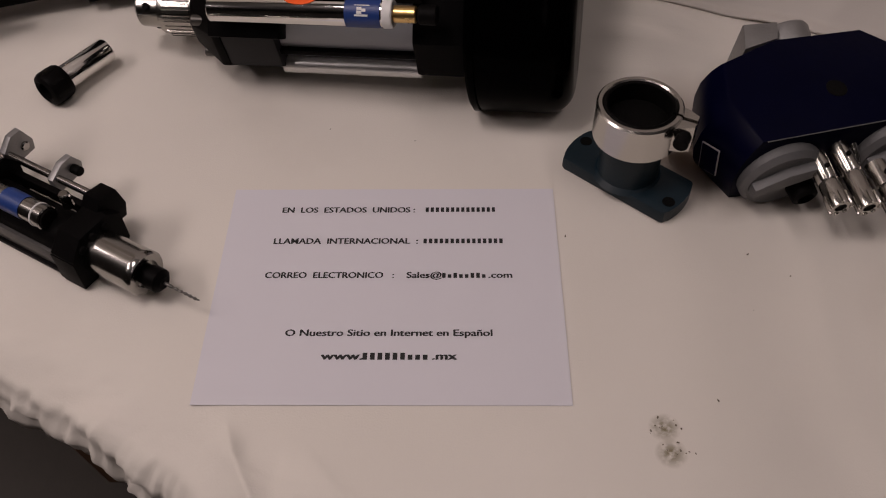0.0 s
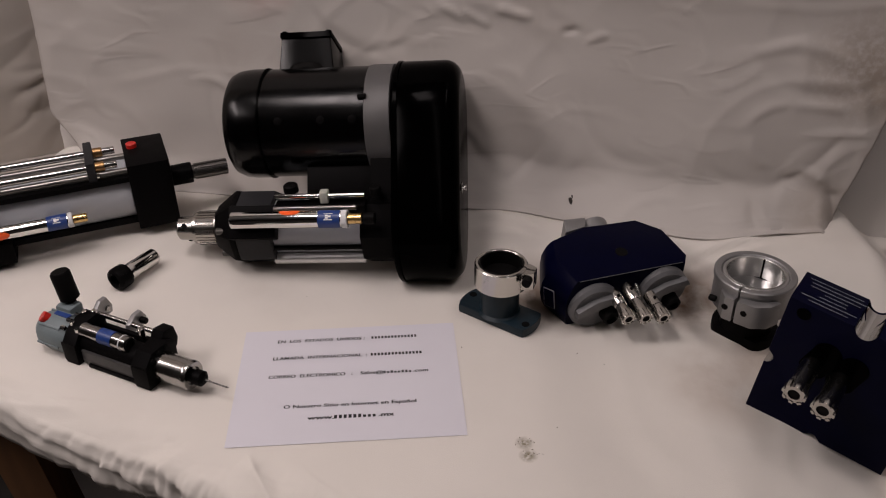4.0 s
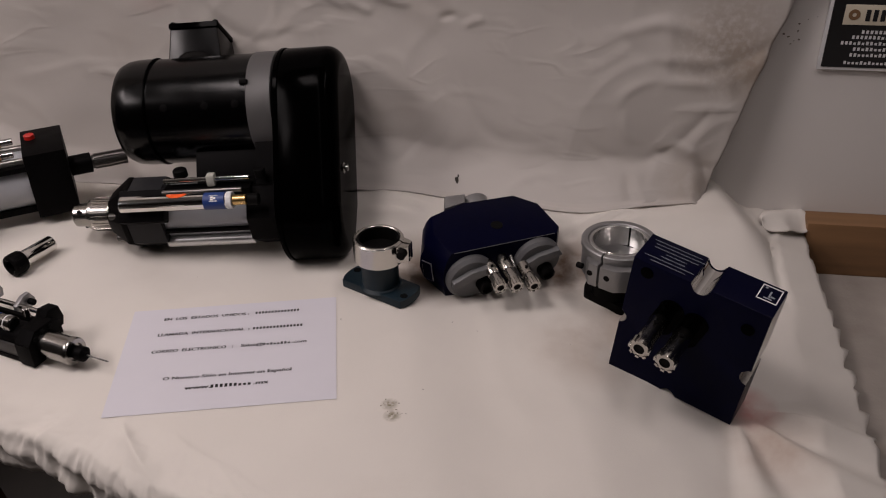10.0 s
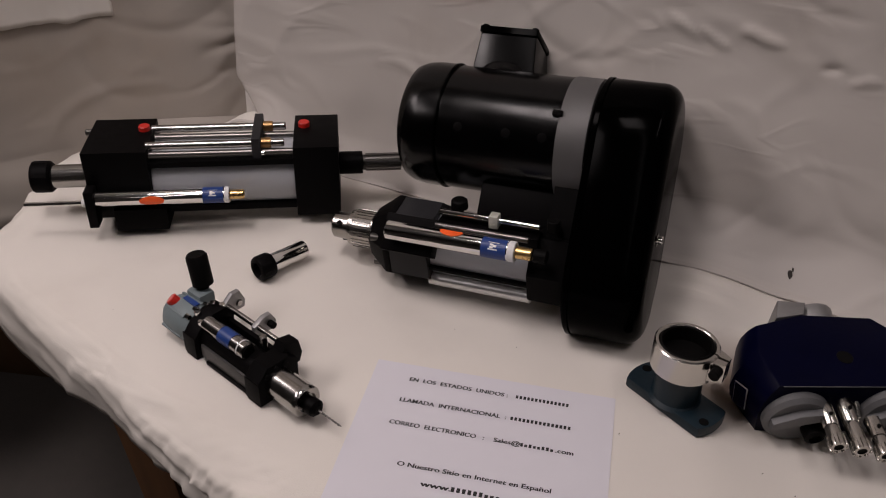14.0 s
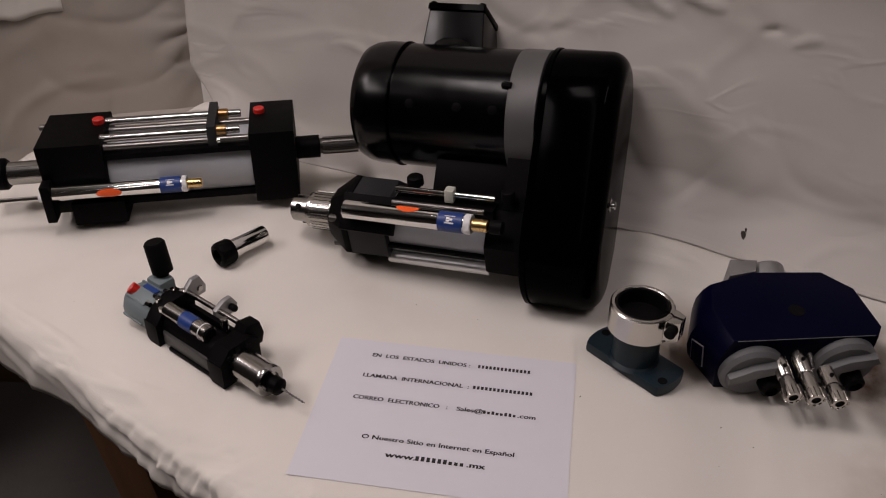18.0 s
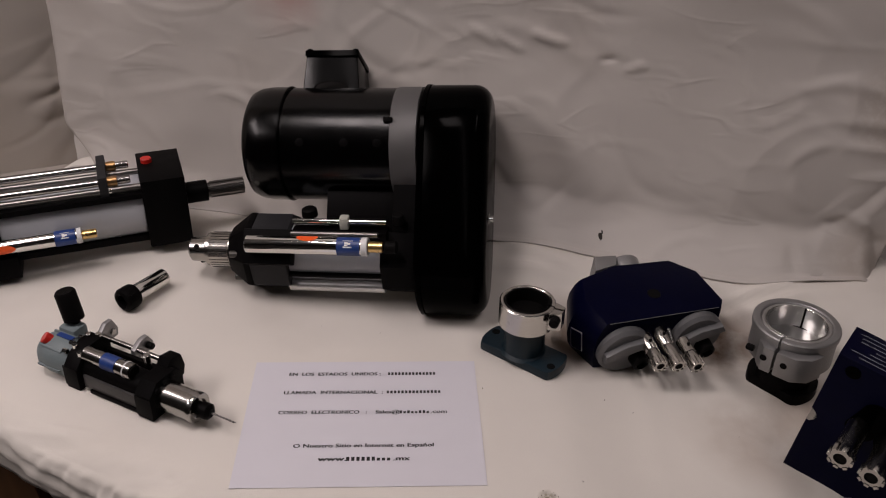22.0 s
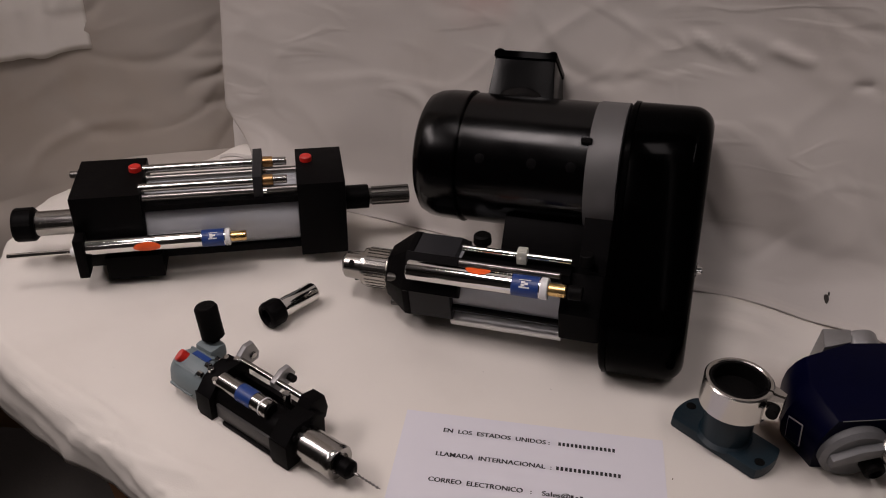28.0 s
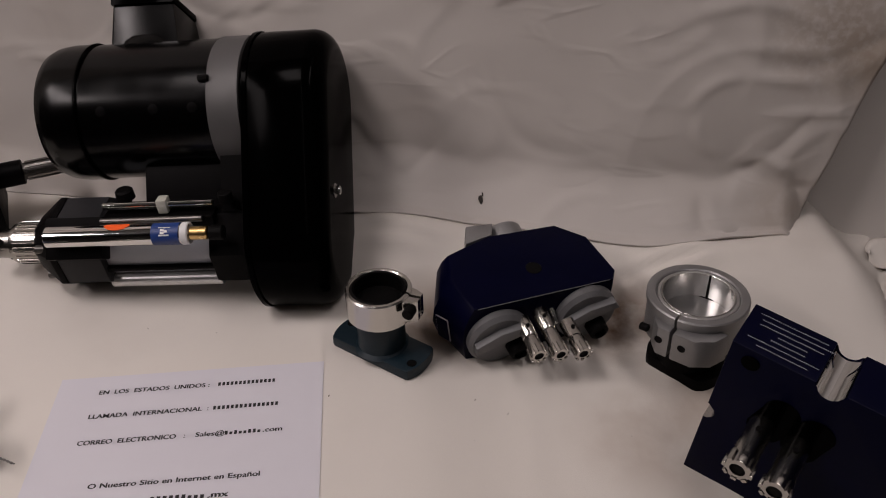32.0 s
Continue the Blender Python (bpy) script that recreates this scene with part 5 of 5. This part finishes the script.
    lines = [(0.008, 0.060), (0.012, 0.064), (0.012, 0.056), (0.030, 0.026), (0.026, 0.030), (0.008, 0.062), (0.018, 0.044)]
    for k, (x, w) in enumerate(lines):
        letter_bars("print_line", x, D - 0.010 - 0.0062 * k, H + 0.0007, w, int(w / 0.0019), 0.0013, FADED, root, k, 0.5)
    fr = bmesh.new()
    x0, x1, y0, y1, t = 0.1405, 0.1645, 0.022, 0.0495, 0.0013
    for a in ((x0, x1, y0, y0 + t), (x0, x1, y1 - t, y1), (x0, x0 + t, y0, y1), (x1 - t, x1, y0, y1)):
        add_box(fr, *a, H, H + 0.0006, bev=0)
    part("emblem_frame", fr, WHITE, root, "white printed square")
    em = bmesh.new()
    for a in ((0.152, 0.154, 0.030, 0.041), (0.1445, 0.1475, 0.044, 0.047), (0.1545, 0.1595, 0.031, 0.033), (0.1475, 0.1575, 0.0265, 0.0280)):
        add_box(em, *a, H, H + 0.0006, bev=0)
    part("emblem", em, FADED, root)


fixed_head()


# ---- under and beside the table ----
def table():
    root = thing("work_table", pose(0, 0, 0), "plain wooden work table under a white sheet", "table")
    front = [(-0.66, 0.22), (-0.30, 0.0), (0.05, -0.21), (0.45, -0.50), (0.54, -0.50), (0.86, 0.30), (0.76, 0.40), (-0.40, 0.68), (-0.66, 0.48)]
    part("tabletop", prism(front, 0.680, 0.722, "z", 0.003), PALE_WOOD, root, "bare timber top")
    for (x, y), (dx, dy) in (((-0.548, 0.19), (0.06, 0.04)), ((0.42, -0.48), (0, 0)), ((0.70, 0.22), (0, 0)), ((-0.38, 0.52), (0, 0))):
        leg = bmesh.new()
        add_box(leg, -0.034, 0.034, -0.034, 0.034, 0, 0.68, bev=0.003)
        for v in leg.verts:
            k = 1 - v.co.z / 0.68
            v.co.x += x + dx * k
            v.co.y += y + dy * k
        part("leg", leg, WOOD, root, "stained wooden leg")
    part("brace", box(-0.36, 0.42, 0.10, 0.14, 0.30, 0.38), WOOD, root)


table()


def carton():
    root = thing("parcel_carton", pose(-1.35, 0.85, 0, 0, 0, 5), "black and brown cardboard carton on the floor", "box")
    part("body", box(-0.32, 0.28, -0.14, 0.14, 0.0, 0.145), CARD, root, "brown cardboard base")
    up = part("upper_box", box(-0.32, 0.27, -0.135, 0.14, 0.147, 0.42), DARKCARD, root, "black carton")
    part("badge", lathe([(0, 0.020), (0, 0.030), (0.001, 0.030), (0.001, 0.020)], at(0.15, -0.1352, 0.215, pose(0, 0, 0, 0, 0, -90)), 24), CARD, up, "faint brown badge")


carton()


def wall_sign():
    m = pose(0.884, wall_y(0.884, WALL_C) - 0.001, 1.034, 90, 0, TURN)
    root = thing("wall_sign", m, "black framed notice with white lettering on the white wall", "sign")
    part("frame", box(0, 0.215, 0, 0.165, 0.0, 0.006), WHITE, root, "white frame")
    part("face", box(0.005, 0.210, 0.005, 0.160, 0.006, 0.007, bev=0), SIGN, root, "black face")
    part("name_band", box(0.022, 0.190, 0.070, 0.100, 0.007, 0.0078, bev=0.0003), PALEBAND, root, "cream name band")
    part("top_band", box(0.020, 0.192, 0.114, 0.140, 0.007, 0.0078, bev=0.0003), PALEBAND, root, "cream band")
    part("badge", lathe([(0, 0.003), (0, 0.008), (0.0006, 0.008), (0.0006, 0.003)], at(0.036, 0.085, 0.0078, ALONG_Z), 20), CARD, root, "brown ring badge")
    letter_bars("name_bars", 0.052, 0.076, 0.0083, 0.125, 12, 0.017, INK, root, 77, 1.0)
    for k, (x, y, w) in enumerate(((0.052, 0.057, 0.11), (0.040, 0.049, 0.13), (0.026, 0.040, 0.16), (0.045, 0.031, 0.12), (0.042, 0.022, 0.13), (0.036, 0.010, 0.14))):
        letter_bars("print_line", x, y, 0.0074, w, int(w / 0.0058), 0.0052, WHITE, root, 30 + k, 0.7)


wall_sign()


# ---- dirt on the cloth ----
def specks():
    rng = random.Random(5)
    bm = bmesh.new()
    spots = []
    for cx, cy, n, spread in ((0.205, -0.126, 9, 0.008), (0.208, -0.146, 9, 0.008)):
        spots += [(cx + rng.gauss(0, spread), cy + rng.gauss(0, spread * 0.4), rng.uniform(0.0003, 0.0009)) for _ in range(n)]
    for x, y in ((0.018, 0.166), (-0.062, 0.182), (0.148, 0.051), (0.293, -0.018), (0.248, -0.104), (-0.487, 0.112), (0.332, 0.02), (0.30, 0.04), (0.452, -0.02)):
        spots.append((x, y, rng.uniform(0.0004, 0.0008)))
    for x, y, r in spots:
        z = table_height(x, y) + 0.0022
        a0 = rng.uniform(0, 6.28)
        st = rng.uniform(1.0, 2.2)
        ring = []
        for k in range(6):
            u, v = r * st * math.cos(k * math.pi / 3) * rng.uniform(0.7, 1.2), r * math.sin(k * math.pi / 3) * rng.uniform(0.7, 1.2)
            ring.append(bm.verts.new((x + u * math.cos(a0) - v * math.sin(a0), y + u * math.sin(a0) + v * math.cos(a0), z)))
        tip = bm.verts.new((x, y, z + r * 0.6))
        for k in range(6):
            bm.faces.new((ring[k], ring[(k + 1) % 6], tip))
    ob = link("dirt_specks", bm, GRIME, None, "", 0)
    tagged(ob, "dark crumbs and smudges scattered on the tablecloth", "dirt", "", "stuff")


specks()


def wall_tear():
    bm = bmesh.new()
    rng = random.Random(8)
    cloth = bpy.data.objects["backdrop"].data.vertices
    for x, z, r in ((0.338, 0.866, 0.0030), (0.3405, 0.8705, 0.0013)):
        y = min(cloth, key=lambda v: (v.co.x - x) ** 2 + (v.co.z - z) ** 2).co.y - 0.0045
        ring = []
        for k in range(8):
            dx = r * rng.uniform(0.7, 1.3) * math.cos(k * 0.785)
            dz = r * 1.3 * rng.uniform(0.7, 1.3) * math.sin(k * 0.785)
            ring.append(bm.verts.new((x + dx, y + 0.9 * dz - 0.28 * dx, z + dz)))
        back = [bm.verts.new((v.co.x, v.co.y + 0.008, v.co.z)) for v in ring]
        bm.faces.new(ring)
        for k in range(8):
            bm.faces.new((ring[k], ring[(k + 1) % 8], back[(k + 1) % 8], back[k]))
    ob = link("cloth_tear", bm, TEAR, None, "", 0)
    tagged(ob, "small dark tear and smudges in the white backdrop", "tear", "", "stuff")


wall_tear()


def wall_scuffs():
    bm = bmesh.new()
    rng = random.Random(4)
    for x, z, r in ((0.853, 1.077, 0.0016), (0.849, 1.090, 0.0015), (0.849, 1.101, 0.0012), (0.837, 1.081, 0.0013), (0.830, 1.085, 0.0016), (0.846, 1.075, 0.0010), (0.842, 1.070, 0.0008), (0.860, 1.108, 0.0009), (0.872, 1.112, 0.0007)):
        y = wall_y(x, WALL_C) - 0.0006
        w = r * rng.uniform(1.0, 2.2)
        tip = bm.verts.new((x, y - 0.0006, z))
        ring = [bm.verts.new((x + w * rng.uniform(0.6, 1.2) * math.cos(k * 1.047), y, z + r * rng.uniform(0.6, 1.2) * math.sin(k * 1.047))) for k in range(6)]
        for k in range(6):
            bm.faces.new((ring[k], ring[(k + 1) % 6], tip))
    ob = link("wall_scuffs", bm, GRIME, None, "", 0)
    tagged(ob, "small dark scuff marks on the white wall", "scuff marks", "", "stuff")


wall_scuffs()
